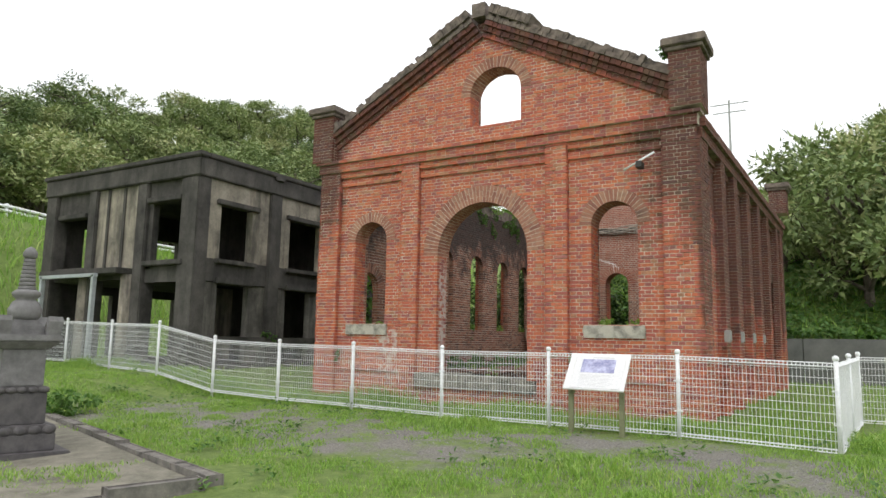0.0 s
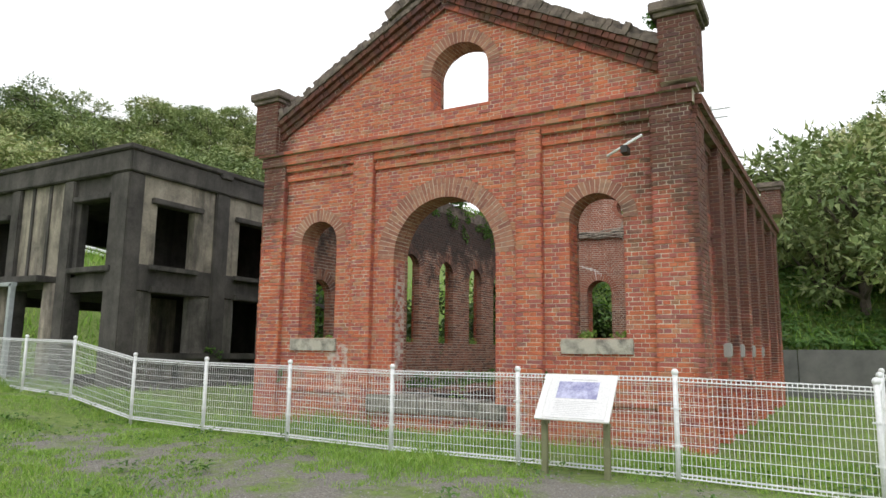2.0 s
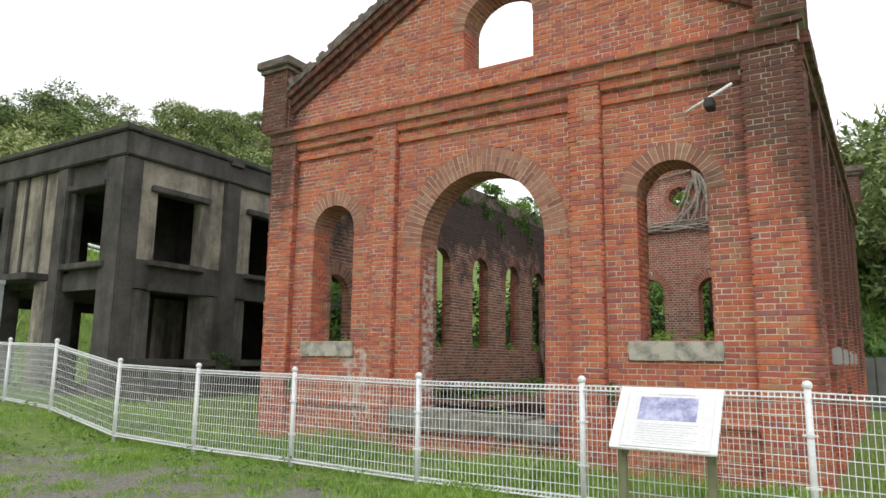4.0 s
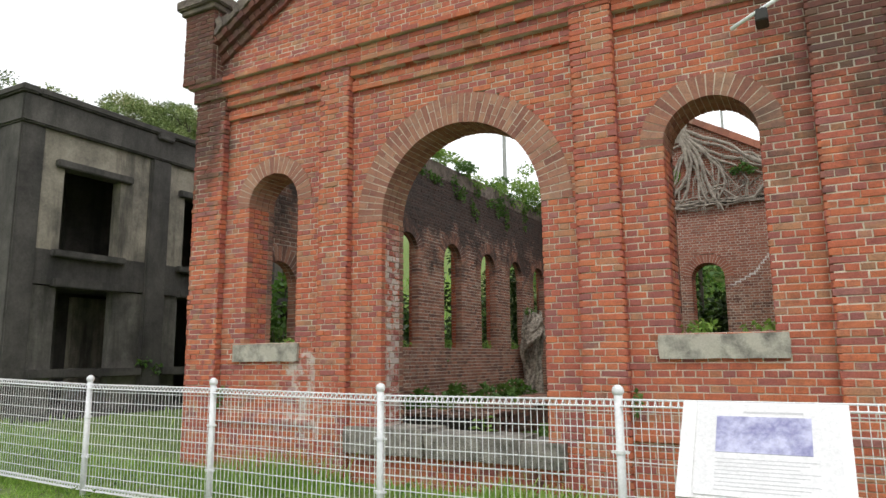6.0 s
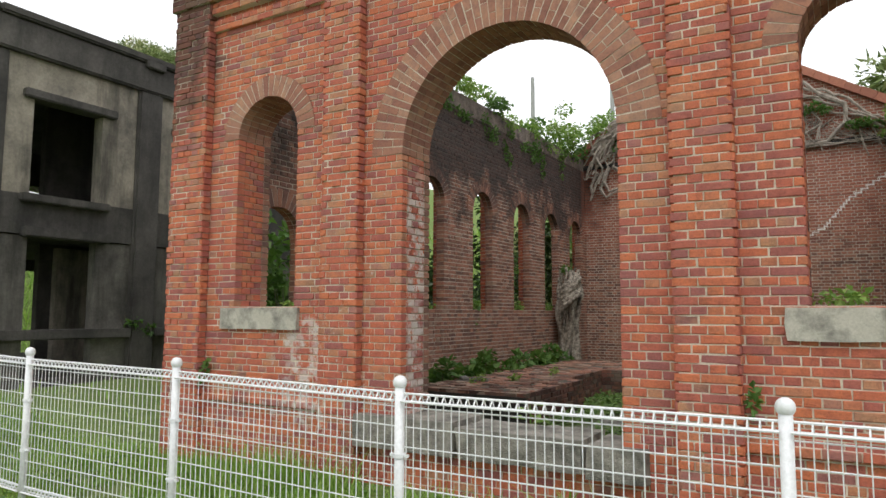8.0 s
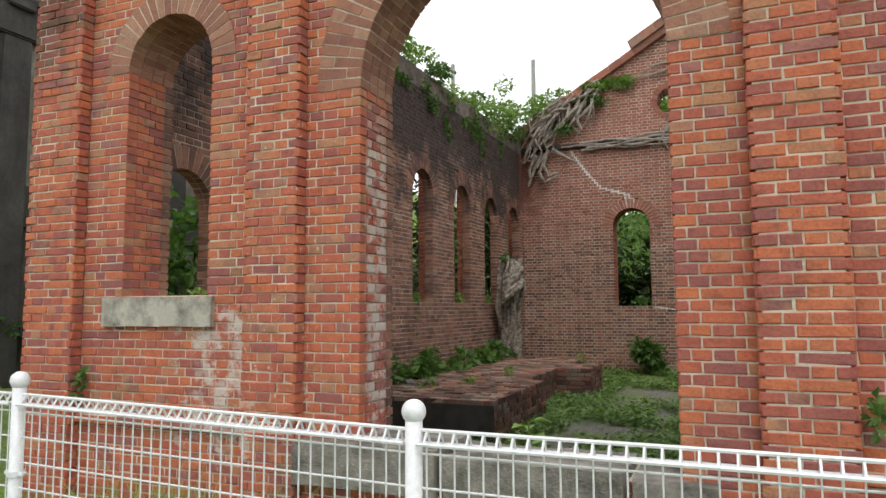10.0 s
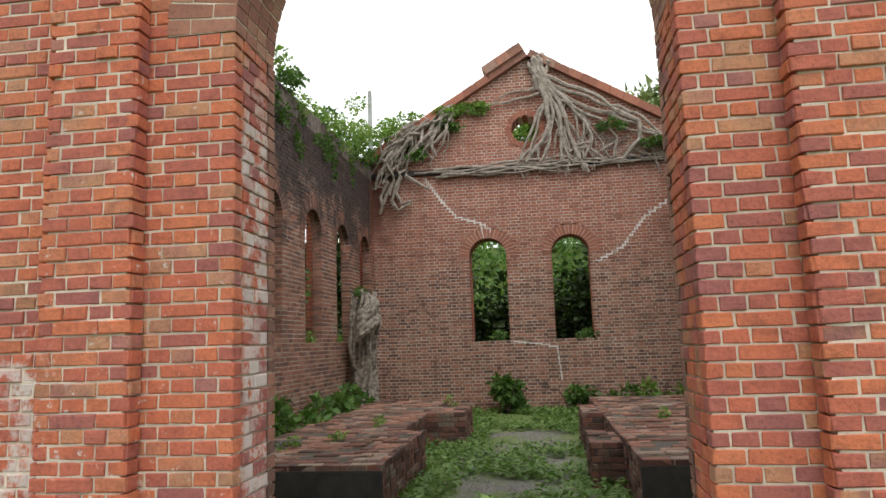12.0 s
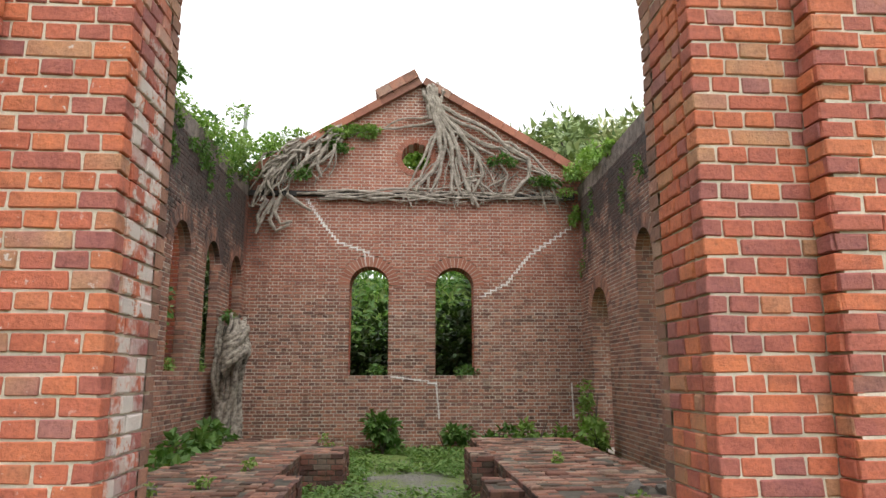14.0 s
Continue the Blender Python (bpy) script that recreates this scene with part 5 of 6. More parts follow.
for x, y, z, r in ((-3.1, 12.0, 6.1, (0.6, 0.4, 0.4)), (-3.5, 11.3, 6.1, (0.5, 0.7, 0.45)), (-2.3, 12.0, 6.0, (0.55, 0.2, 0.3)), (-1.35, 12.0, 6.5, (0.45, 0.16, 0.16)), (-0.75, 12.02, 6.95, (0.35, 0.12, 0.12)),
                (2.15, 11.98, 6.3, (0.25, 0.12, 0.18)), (3.0, 11.95, 5.85, (0.4, 0.16, 0.2)), (3.7, 11.6, 5.75, (0.4, 0.5, 0.26)), (3.85, 10.6, 5.75, (0.25, 0.6, 0.24)), (3.75, 11.9, 4.9, (0.14, 0.2, 0.4)), (3.9, 9.4, 5.72, (0.2, 0.6, 0.2)), (3.9, 8.0, 5.7, (0.2, 0.6, 0.14))):
    bush("wall_top_growth", "leafy creepers over the brick gable and wall top", (x, y, z), r, int(160 + 300 * r[0]), 0.085, M_LIGHTLEAF if x < -2.8 or x > 3.2 or x == -0.75 else M_WEED, "weeds", False, "growth on the wall tops")
for y in (3.2, 4.9, 6.6, 8.8, 10.4):
    bush("hanging_creeper", "creeper hanging down the inner wall face", (IL + 0.0255 * y + 0.04, y, 5.3), (0.07, 0.38, 0.42), 230, 0.065, M_WEED, "creeper", False, "growth on the wall tops")
for x, y, z, r in ((-3.2, 12.5, 6.55, (0.7, 0.5, 0.5)), (-3.6, 11.0, 6.15, (0.5, 0.7, 0.42)), (-2.5, 12.5, 6.7, (0.6, 0.4, 0.38)), (-1.3, 12.05, 6.85, (0.55, 0.14, 0.16)), (3.95, 11.7, 5.95, (0.4, 0.6, 0.4)), (3.98, 10.6, 5.85, (0.3, 0.6, 0.34))):
    bush("wall_top_growth", "lush bright creepers heaped on the wall's corner", (x, y, z), r, 620, 0.085, M_LIGHTLEAF, "weeds", False, "growth on the wall tops")
for y, z in ((11.4, 4.6), (11.7, 3.9), (10.9, 5.1), (8.9, 5.0), (7.9, 4.9)):
    bush("hanging_creeper", "sparse creeper hanging down the inner wall face", (IR + 0.028 * y - 0.03, y, z), (0.06, 0.22, 0.5), 110, 0.06, M_WEED, "creeper", False, "growth on the wall tops")
# shrubs close behind the house, seen through its windows; leaf colour holds the shade
for x, y, h in ((-2.6, 14.0, 1.35), (-1.5, 14.3, 1.45), (-0.5, 14.0, 1.3), (0.4, 14.4, 1.4), (1.2, 14.0, 1.5), (2.1, 14.3, 1.6), (3.2, 14.1, 1.4), (-4.4, 14.6, 1.3), (-5.4, 6.0, 1.1), (-5.8, 8.2, 1.3), (-5.5, 10.4, 1.2), (-5.4, 3.6, 0.9), (-5.8, 12.6, 1.3)):
    bush("shrub", "dense green shrub darkened for shade behind the engine house", (x, y, h * 1.05), (1.1, 0.75, h * 1.15), 2300, 0.18, M_SHADELEAF, "shrub", True, "shrubs behind the house")
# Ivy added outside the side windows, its dark leaves standing for shade there.
for c in LEFT_WIN[:5]:
    bush("ivy", "ivy darkened for shade outside a side window", (-4.28 + 0.0255 * c[0], c[0] - 0.1, 2.75), (0.22, 0.75, 1.35), 900, 0.13, M_SHADELEAF, "ivy", False, "ivy outside the windows")


for y in (1.5, 2.5):
    bush("shrub", "dense green shrub beside the engine house", (-5.6 - 0.5 * (y - 1.5), y + 1.0, 1.5), (0.6, 0.6, 1.5), 620, 0.17, M_WEED, "shrub", True, "shrubs behind the house")
    bush("shrub", "dense green shrub beside the engine house", (-4.72, y, 1.3), (0.42, 0.5, 1.3), 520, 0.16, M_WEED, "shrub", True, "shrubs behind the house")


# ---- trees on the hill ----
def tree(seed, height, spread):
    r = random.Random(seed)
    t = thing("tree", "leafy broad-crowned tree on the wooded hill", "tree", "trees on the hill")
    bm = bmesh.new()
    top = height * 0.7
    tube(bm, [(0, 0, -0.6), (0.1, 0.05, top * 0.5), (0.0, 0.15, top)], [0.2, 0.14, 0.06], 7)
    tips = []
    for i in range(9):
        a, z = r.uniform(0, 6.28), top * r.uniform(0.35, 1.0)
        q = Vector((math.cos(a) * spread * r.uniform(0.35, 0.8), math.sin(a) * spread * r.uniform(0.35, 0.8), z + height * r.uniform(0.02, 0.22)))
        tube(bm, [(0.05, 0.05, z * 0.9), tuple(q * 0.5 + Vector((0, 0, z * 0.48))), tuple(q)], [0.08, 0.05, 0.02], 5)
        tips.append(q)
    part("trunk", bm, M_BARK, t)
    g = Leaves()
    tips += [Vector((0, 0, height * 0.88)), Vector((0.3, 0.2, height * 0.62)), Vector((-0.4, -0.3, height * 0.5))]
    for q in tips:
        k = spread * r.uniform(0.36, 0.58)
        g.tuft(q, (k, k, k * 0.75), 360, 0.25, 0.3)
    g.done("crown", M_FOREST, t)
    return t


protos = [tree(i, 5.2 + 0.55 * i, 2.1 + 0.22 * i) for i in range(6)]
spots = []
tries = 0
while len(spots) < 345 and tries < 16000:
    tries += 1
    if prng.random() < 0.5:
        x, y = prng.uniform(-62, -27), prng.uniform(-12, 56)
    else:
        x, y = prng.uniform(1, 17) if prng.random() < 0.6 else prng.uniform(-40, -16), prng.uniform(22.0, 50)
    db, dl = y - 17, -(x + 18.5)
    if not (dl > 12.0 or db > 5.5 and dl < 2.0 or db > 5.5 and dl > 11):
        continue
    if -0.75 * (y + 2.6) < x < 0.11 * (y + 2.6):
        continue
    gap = 2.0 if db < 14 and dl < 20 else 2.9
    if any((x - a) ** 2 + (y - b) ** 2 < gap * gap for a, b in spots):
        continue
    spots.append((x, y))
for i, (x, y) in enumerate(spots):
    m = Matrix.Translation((x, y, ground_z(x, y) - 0.3)) @ Matrix.Rotation(prng.uniform(0, 6.28), 4, "Z") @ Matrix.Diagonal((1.12, 1.12, 0.86 if x < -6 else 1.0, 1)) @ Matrix.Scale(prng.uniform(0.75, 1.2) * (0.78 if x > -6 and y > 20 else 0.98), 4)
    p = protos[i % 6]
    if i < 6:
        p.matrix_basis = m
    else:
        c = copy_thing(p, m)
        c.matrix_basis = m



def slim_tree(x, y, h):
    t = thing("tree", "slim leafy tree close behind the end wall", "tree", at=(x, y, ground_z(x, y)))
    bm = bmesh.new()
    tube(bm, [(0, 0, -0.3), (0.1, 0, h * 0.5), (0, 0.1, h)], [0.09, 0.07, 0.03], 7)
    part("trunk", bm, M_BARK, t)
    g = Leaves()
    for _ in range(14):
        g.cloud((prng.gauss(0, 0.45), prng.gauss(0, 0.4), h * prng.uniform(0.8, 1.0)), (0.75, 0.7, 0.5), 210, 0.16, 0.2)
    g.done("crown", M_LIGHTLEAF, t)


slim_tree(0.42, 15.2, 7.7)
low = [(prng.uniform(1.5, 17), prng.uniform(21.5, 27)) for _ in range(46)]
for i, (x, y) in enumerate(low):
    if x < 0.11 * (y + 2.6):
        x, y = x - 7.5, 20.0 + 0.4 * (y - 21.5)
    m = Matrix.Translation((x, y, ground_z(x, y) - 0.9)) @ Matrix.Rotation(i * 1.3, 4, "Z") @ Matrix.Scale(0.5 + 0.1 * (i % 3), 4)
    copy_thing(protos[i % 6], m).matrix_basis = m

# The three at negative x are added to hide bright sky behind side windows.
for i, (x, y, k) in enumerate(((6.0, 20.6, 1.02), (7.4, 20.0, 1.08), (8.9, 20.4, 1.1), (10.4, 20.8, 1.12), (-5.7, 13.6, 0.62), (-6.6, 16.0, 0.66), (-5.3, 15.4, 0.56))):
    m = Matrix.Translation((x, y, ground_z(x, y) - (1.7 if x > 0 else 0.5))) @ Matrix.Rotation(i * 1.9, 4, "Z") @ Matrix.Scale(k * (1.15 if x > 0 else 1.0), 4)
    copy_thing(protos[5 - i % 2], m).matrix_basis = m

# ---- roots of the tree that grew on the end wall ----
def root(bm, pts, r0, r1, wob=0.05, step=0.22, sides=6):
    """A winding root through the points given."""
    line = []
    for a, c in zip(pts, pts[1:]):
        a, c = Vector(a), Vector(c)
        n = max(2, int((c - a).length / step))
        for i in range(n):
            line.append(a.lerp(c, i / n))
    line.append(Vector(pts[-1]))
    ph = prng.uniform(0, 50)
    out = []
    for i, p in enumerate(line):
        k = min(1, i / 2, (len(line) - 1 - i) / 2 + 0.4)
        w = noise.noise_vector(p * 1.8 + Vector((ph, 0, 0))) * wob * k
        out.append(p + Vector((w.x, w.y * 0.4, w.z)))
    n = len(out) - 1
    tube(bm, out, [r0 + (r1 - r0) * i / n for i in range(n + 1)], sides)


def gable_roots():
    t = thing("aerial_roots", "pale dry strangler roots spread over the brick gable", "roots", at=(0, 0, 0))
    y = YB - 0.06
    # knot on the apex
    for _ in range(20):
        bm = bmesh.new()
        x, z = 0.60 + max(-0.16, min(0.16, prng.gauss(0, 0.1))), prng.uniform(7.7, 8.2)
        root(bm, [(x, y + 0.12, z), (x + prng.gauss(0, 0.07), y - 0.1, z - 0.25), (0.75 + prng.gauss(0, 0.10), y - 0.06, 7.2)], 0.055, 0.035, 0.06, 0.12)
        part("knot_root", bm, M_ROOT, t)
    # the thick stems that hang down to the ledge
    fans = (((0.66, 7.4), (0.78, 6.95), (0.84, 6.45), (0.62, 5.95), (0.28, 5.52)),
            ((0.72, 7.3), (0.98, 6.75), (1.05, 6.15), (1.08, 5.50)),
            ((0.78, 7.3), (1.06, 6.9), (1.16, 6.3), (1.36, 5.8), (1.62, 5.18)),
            ((0.80, 7.35), (1.25, 6.9), (1.6, 6.4), (1.7, 5.9), (1.55, 5.52)),
            ((0.76, 7.2), (0.92, 6.6), (0.80, 6.0), (0.58, 5.50)),
            ((0.95, 7.2), (1.45, 6.7), (2.0, 6.35), (2.3, 5.9), (2.2, 5.50)))
    for q, fan in enumerate(fans):
        bm = bmesh.new()
        r = (0.075, 0.06, 0.06, 0.05, 0.045, 0.045)[q]
        root(bm, [(px, y - 0.06 - 0.02 * (k % 2), pz) for k, (px, pz) in enumerate(fan)], r, r * 0.55, 0.1, 0.14, 7)
        part("root", bm, M_ROOT, t)
        # side shoots towards the ledge
        for k in range(4):
            i = prng.randrange(len(fan) // 2, len(fan))
            bx, bz = fan[i - 1]
            ex = max(0.15, fan[-1][0] + prng.gauss(0, 0.38))
            bm = bmesh.new()
            root(bm, [(bx, y - 0.05, bz), ((bx + ex) / 2, y - 0.06, (bz + 5.5) / 2 + 0.08), (ex, y - 0.05, 5.5), (ex + prng.gauss(0, 0.12), y - 0.07, 5.45 - prng.random() * 0.3)], r * 0.55, r * 0.22, 0.13, 0.13)
            part("root", bm, M_ROOT, t)
    # fine net between them
    bm = bmesh.new()
    for _ in range(36):
        f = prng.random()
        x, z = 1.1 + 2.3 * f, 7.0 - 1.3 * f - prng.uniform(0.05, 0.6) * (1 - f * 0.5)
        root(bm, [(x, y, z), (x + prng.gauss(0.1, 0.3), y - 0.02, z - 0.3), (x + prng.gauss(0.1, 0.5), y, max(5.45, z - prng.uniform(0.5, 1.1)))], prng.uniform(0.008, 0.02), 0.006, 0.2, 0.12, 5)
    part("fine_root", bm, M_ROOT, t)["kind"] = "stuff"
    # along the slope on one side
    for i in range(4):
        bm = bmesh.new()
        o = -0.04 - 0.13 * i
        root(bm, [(0.8, y - 0.06, 7.55 + o), (1.9, y - 0.08, 6.95 + o), (2.8 + 0.1 * i, y - 0.06, 6.4 + o), (3.5, y - 0.04, 5.85 + o * 0.5)], 0.055 - 0.008 * i, 0.022, 0.17, 0.16)
        part("root", bm, M_ROOT, t)
    bm = bmesh.new()
    root(bm, [(2.25, y - 0.07, 6.6), (2.8, y - 0.09, 6.3), (2.75, y - 0.07, 5.85), (2.45, y - 0.05, 5.5), (1.9, y - 0.06, 5.4)], 0.06, 0.03, 0.08)
    root(bm, [(2.8, y - 0.06, 5.95), (3.05, y - 0.05, 5.6), (3.2, y - 0.06, 5.05)], 0.03, 0.015, 0.08)
    root(bm, [(3.0, y - 0.06, 6.1), (3.3, y - 0.05, 5.6), (3.45, y - 0.06, 5.15)], 0.03, 0.012, 0.1)
    part("root", bm, M_ROOT, t)
    for z0, x1 in ((7.3, -0.6), (7.15, -1.3)):
        bm = bmesh.new()
        root(bm, [(0.7, y - 0.05, z0), (0.2, y - 0.04, z0 - 0.1), (x1, y - 0.03, z0 - 0.4)], 0.035, 0.01, 0.12, 0.14)
        part("root", bm, M_ROOT, t)
    # along the ledge
    for i in range(9):
        bm = bmesh.new()
        a, c = prng.uniform(-2.4, 0.4), prng.uniform(1.2, 3.6)
        z = 5.36 + prng.uniform(-0.04, 0.17)
        root(bm, [(a, YB - 0.11, z), ((a + c) / 2, YB - 0.12, z + prng.gauss(0, 0.04)), (c, YB - 0.11, z + prng.gauss(0, 0.05))], prng.uniform(0.016, 0.035), 0.012, 0.12, 0.18)
        part("root", bm, M_ROOT, t)
    return t


gable_roots()


def corner_roots():
    t = thing("corner_roots", "tangled grey root mass in the corner of gable and side wall", "roots")
    y = YB - 0.08
    for i in range(46):
        bm = bmesh.new()
        sx = prng.uniform(-2.7, -1.3)
        sz = 5.75 + (sx + 3.9) * 0.52 + prng.uniform(-0.25, 0.1)
        ex = sx - prng.uniform(0.2, 0.9)
        ez = sz - prng.uniform(0.5, 1.3)
        r = prng.uniform(0.02, 0.06)
        root(bm, [(sx, y, sz), ((sx + ex) / 2 + prng.gauss(0, 0.12), y - prng.uniform(0.02, 0.25), (sz + ez) / 2 + 0.1), (max(ex, -3.25), y - prng.uniform(0, 0.15), max(ez, 4.9))], r, r * 0.5, 0.32, 0.12)
        part("root", bm, M_ROOT, t)
    for pts in (((-2.75, 5.3), (-2.95, 5.0), (-3.12, 4.55)), ((-2.6, 5.4), (-2.75, 5.0), (-2.62, 4.75), (-2.35, 4.82)), ((-2.9, 5.3), (-3.1, 4.95), (-3.05, 4.7)), ((-2.5, 5.4), (-2.2, 5.2), (-1.95, 5.05)), ((-2.65, 5.3), (-2.85, 4.85), (-2.7, 4.62), (-2.4, 4.75))):
        bm = bmesh.new()
        root(bm, [(x, y - 0.06, z) for x, z in pts], 0.055, 0.028, 0.06)
        part("root", bm, M_ROOT, t)
    return t


corner_roots()


def stump():
    """The dead trunk of fused roots against the side wall."""
    cx, cy = -3.05, 10.0
    t = thing("dead_trunk", "twisted pale dead trunk of fused roots leaning on the wall", "tree trunk", at=(0, 0, 0))
    for i in range(17):
        bm = bmesh.new()
        a = i * 0.37
        twist = 0.4 + 0.5 * math.sin(i * 2.1)
        pts, rad2 = [], []
        for k in range(9):
            f = k / 8
            rad = 0.31 - 0.11 * math.sin(f * 3.0) + 0.07 * math.exp(-((f - 0.78) / 0.12) ** 2)
            w = a + twist * f
            pts.append((cx + math.cos(w) * rad * 0.8, cy + math.sin(w) * rad + 0.10 * f - 0.10 * math.exp(-((f - 0.75) / 0.2) ** 2), 0.02 + (2.3 + 0.35 * math.sin(i * 1.7)) * f))
        root(bm, pts, prng.uniform(0.06, 0.11), prng.uniform(0.02, 0.06), 0.16, 0.13, 7)
        part("fused_root", bm, M_TRUNK, t, "", True)
    for i in range(16):
        bm = bmesh.new()
        f = i / 15
        root(bm, [(cx + 0.02, cy - 0.50 + 0.1 * f, 1.65 + 0.55 * f), (cx + 0.24, cy - 0.40 + 0.2 * f, 1.95 + 0.45 * f), (cx + 0.2, cy - 0.05, 2.15 + 0.38 * f), (cx + 0.1, cy + 0.2, 2.0 + 0.5 * f)], 0.05, 0.075, 0.2, 0.12)
        part("burl_fold", bm, M_TRUNK, t, "swollen folded burl", True)
    for i in range(9):
        bm = bmesh.new()
        a = prng.uniform(-0.9, 1.2)
        root(bm, [(cx + 0.15, cy + 0.1, 0.7), (cx + 0.3, cy + 0.2 + 0.2 * a, 0.4), (cx + 0.35 + prng.uniform(0, 0.3), cy + 0.5 * a + 0.2, 0.02)], 0.03, 0.015, 0.08)
        part("root", bm, M_BARK, t)
    return t


stump()
bush("trunk_growth", "green weeds on top of the dead trunk", (-3.0, 10.1, 2.65), (0.22, 0.25, 0.14), 120, 0.08, M_WEED, "weeds", False)


# ---- machine foundations of brick ----
def foundation(label, blocks, holes):
    t = thing("machine_foundation", label, "foundation", "brick machine foundations")
    body, top = Bricks(), Bricks()
    for x0, x1, y0, y1, h in blocks:
        box("core", x0 + 0.008, x1 - 0.008, y0 + 0.008, y1 - 0.008, 0.0, h - 0.008, M_DARKMORTAR, t)
        for o, u, d, p, q in ((Vector((0, y0, 0)), X, Y, x0, x1), (Vector((x0, 0, 0)), Y, X, y0, y1), (Vector((x1, 0, 0)), Y, -X, y0, y1)):
            lay(body, o, u, d, lambda z, p=p, q=q: [(p, q)], h - COURSE * 9, h - 0.01, 0.06, rough=2.5)
        j, y = 0, y0
        while y < y1 - 0.03:
            e = min(y + HALF, y1)
            x = x0 - (HALF if j % 2 else 0)
            while x < x1 - 0.02:
                a, c = max(x, x0), min(x + HALF * 2, x1)
                x += HALF * 2
                if c - a < 0.03 or rng.random() < 0.05 or any((a + c) / 2 > hx - hr and (a + c) / 2 < hx + hr and abs((y + e) / 2 - hy) < hr for hx, hy, hr in holes):
                    continue
                top.add(Vector((0, 0, h)), X, Y, -Z, a + 0.003, c - 0.003, y + 0.003, e - 0.003, 0.06, rng.gauss(0, 0.012), 0.012)
            y = e
            j += 1
    # Side bricks use darker colour stops than the top bricks.
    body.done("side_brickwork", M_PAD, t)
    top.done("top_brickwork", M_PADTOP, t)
    return t


M_DARKMORTAR = plain_mat("mossy_mortar", (0.05, 0.045, 0.035), (0.16, 0.14, 0.11), 4, 0.95)
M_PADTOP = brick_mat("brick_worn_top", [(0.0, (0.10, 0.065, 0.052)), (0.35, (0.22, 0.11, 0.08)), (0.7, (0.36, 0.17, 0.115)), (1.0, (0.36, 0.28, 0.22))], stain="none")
fl = foundation("long mossy brick machine foundation with black front", [(-2.75, -1.34, 2.9, 9.4, 0.55), (-1.34, -1.05, 2.9, 5.2, 0.55), (-1.34, -0.78, 7.1, 8.2, 0.56)], ((-2.5, 4.1, 0.3), (-2.4, 4.5, 0.2), (-1.1, 8.0, 0.15)))
# A thin black sheet covers each foundation's front face.
box("black_front", -2.77, -1.03, 2.87, 2.902, -0.02, 0.5, M_DARKIRON, fl, "smooth black front face", 0.008)
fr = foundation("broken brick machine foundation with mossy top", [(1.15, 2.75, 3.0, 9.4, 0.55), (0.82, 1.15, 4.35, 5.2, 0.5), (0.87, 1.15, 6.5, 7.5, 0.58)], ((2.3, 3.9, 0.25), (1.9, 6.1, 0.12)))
box("black_front", 1.13, 2.77, 2.97, 3.002, -0.02, 0.5, M_DARKIRON, fr, "smooth black front face", 0.008)
for x, y, h in ((-1.7, 5.6, 0.1), (-1.9, 4.4, 0.08), (-1.15, 8.05, 0.16), (1.85, 6.05, 0.12), (1.9, 3.4, 0.05), (-2.3, 3.9, 0.08)):
    bush("foundation_weed", "small green weed in the foundation's joints", (x, y, 0.56 + h * 0.5), (0.12, 0.12, h), 60, 0.05, M_LIGHTLEAF, "weeds", False, "weeds on the foundations")


def rubble():
    for i in range(14):
        x, y = prng.choice(((-2.5, 4.1), (2.3, 3.9)))
        bm = bmesh.new()
        s = prng.uniform(0.06, 0.14)
        bmesh.ops.create_icosphere(bm, subdivisions=2, radius=s)
        for v in bm.verts:
            v.co *= 0.8 + 0.5 * noise.noise(v.co * 9 + Vector((i, 0, 0)))
            v.co.z *= 0.7
        ob = part("rubble_stone", bm, M_KERB, None)
        ob.location = (x + prng.gauss(0, 0.16), y + prng.gauss(0, 0.16), 0.53 + s * 0.25)
        ob.rotation_euler = (prng.random(), prng.random(), prng.random() * 6)
        tagged(ob, "broken grey stone in the pit of the foundation", "stone", "rubble in the foundations")


rubble()


# ---- cracks in the end wall filled with pale mortar ----
def crack(pts):
    bm = bmesh.new()
    x, z = pts[0]
    y = YB - 0.008
    for px, pz in pts[1:]:
        n = max(1, int(max(abs(px - x) / 0.1175, abs(pz - z) / 0.07)))
        for i in range(n):
            nx, nz = x + (px - x) / (n - i), z + (pz - z) / (n - i)
            w = prng.uniform(0.012, 0.024)
            add_box(bm, min(x, nx) - w, max(x, nx) + w, y, y + 0.012, z - w * 0.7, z + w * 0.7)
            add_box(bm, nx - w * 0.7, nx + w * 0.7, y - 0.001, y + 0.012, min(z, nz) - w, max(z, nz) + w)
            x, z = nx, nz
    part("crack_mortar", bm, M_LIME, wall_back, "jagged pale mortar-filled crack")


crack(((-2.09, 5.33), (-1.7, 4.75), (-1.39, 4.38), (-0.83, 4.19), (-0.77, 3.91)))
crack(((-0.83, 4.19), (-0.62, 4.0)))
crack(((1.67, 3.25), (2.26, 3.56), (2.77, 4.19), (3.7, 4.82)))
crack(((-0.21, 1.55), (0.4, 1.47), (0.73, 1.37), (0.79, 0.72)))
crack(((3.6, 1.4), (3.62, 0.7)))


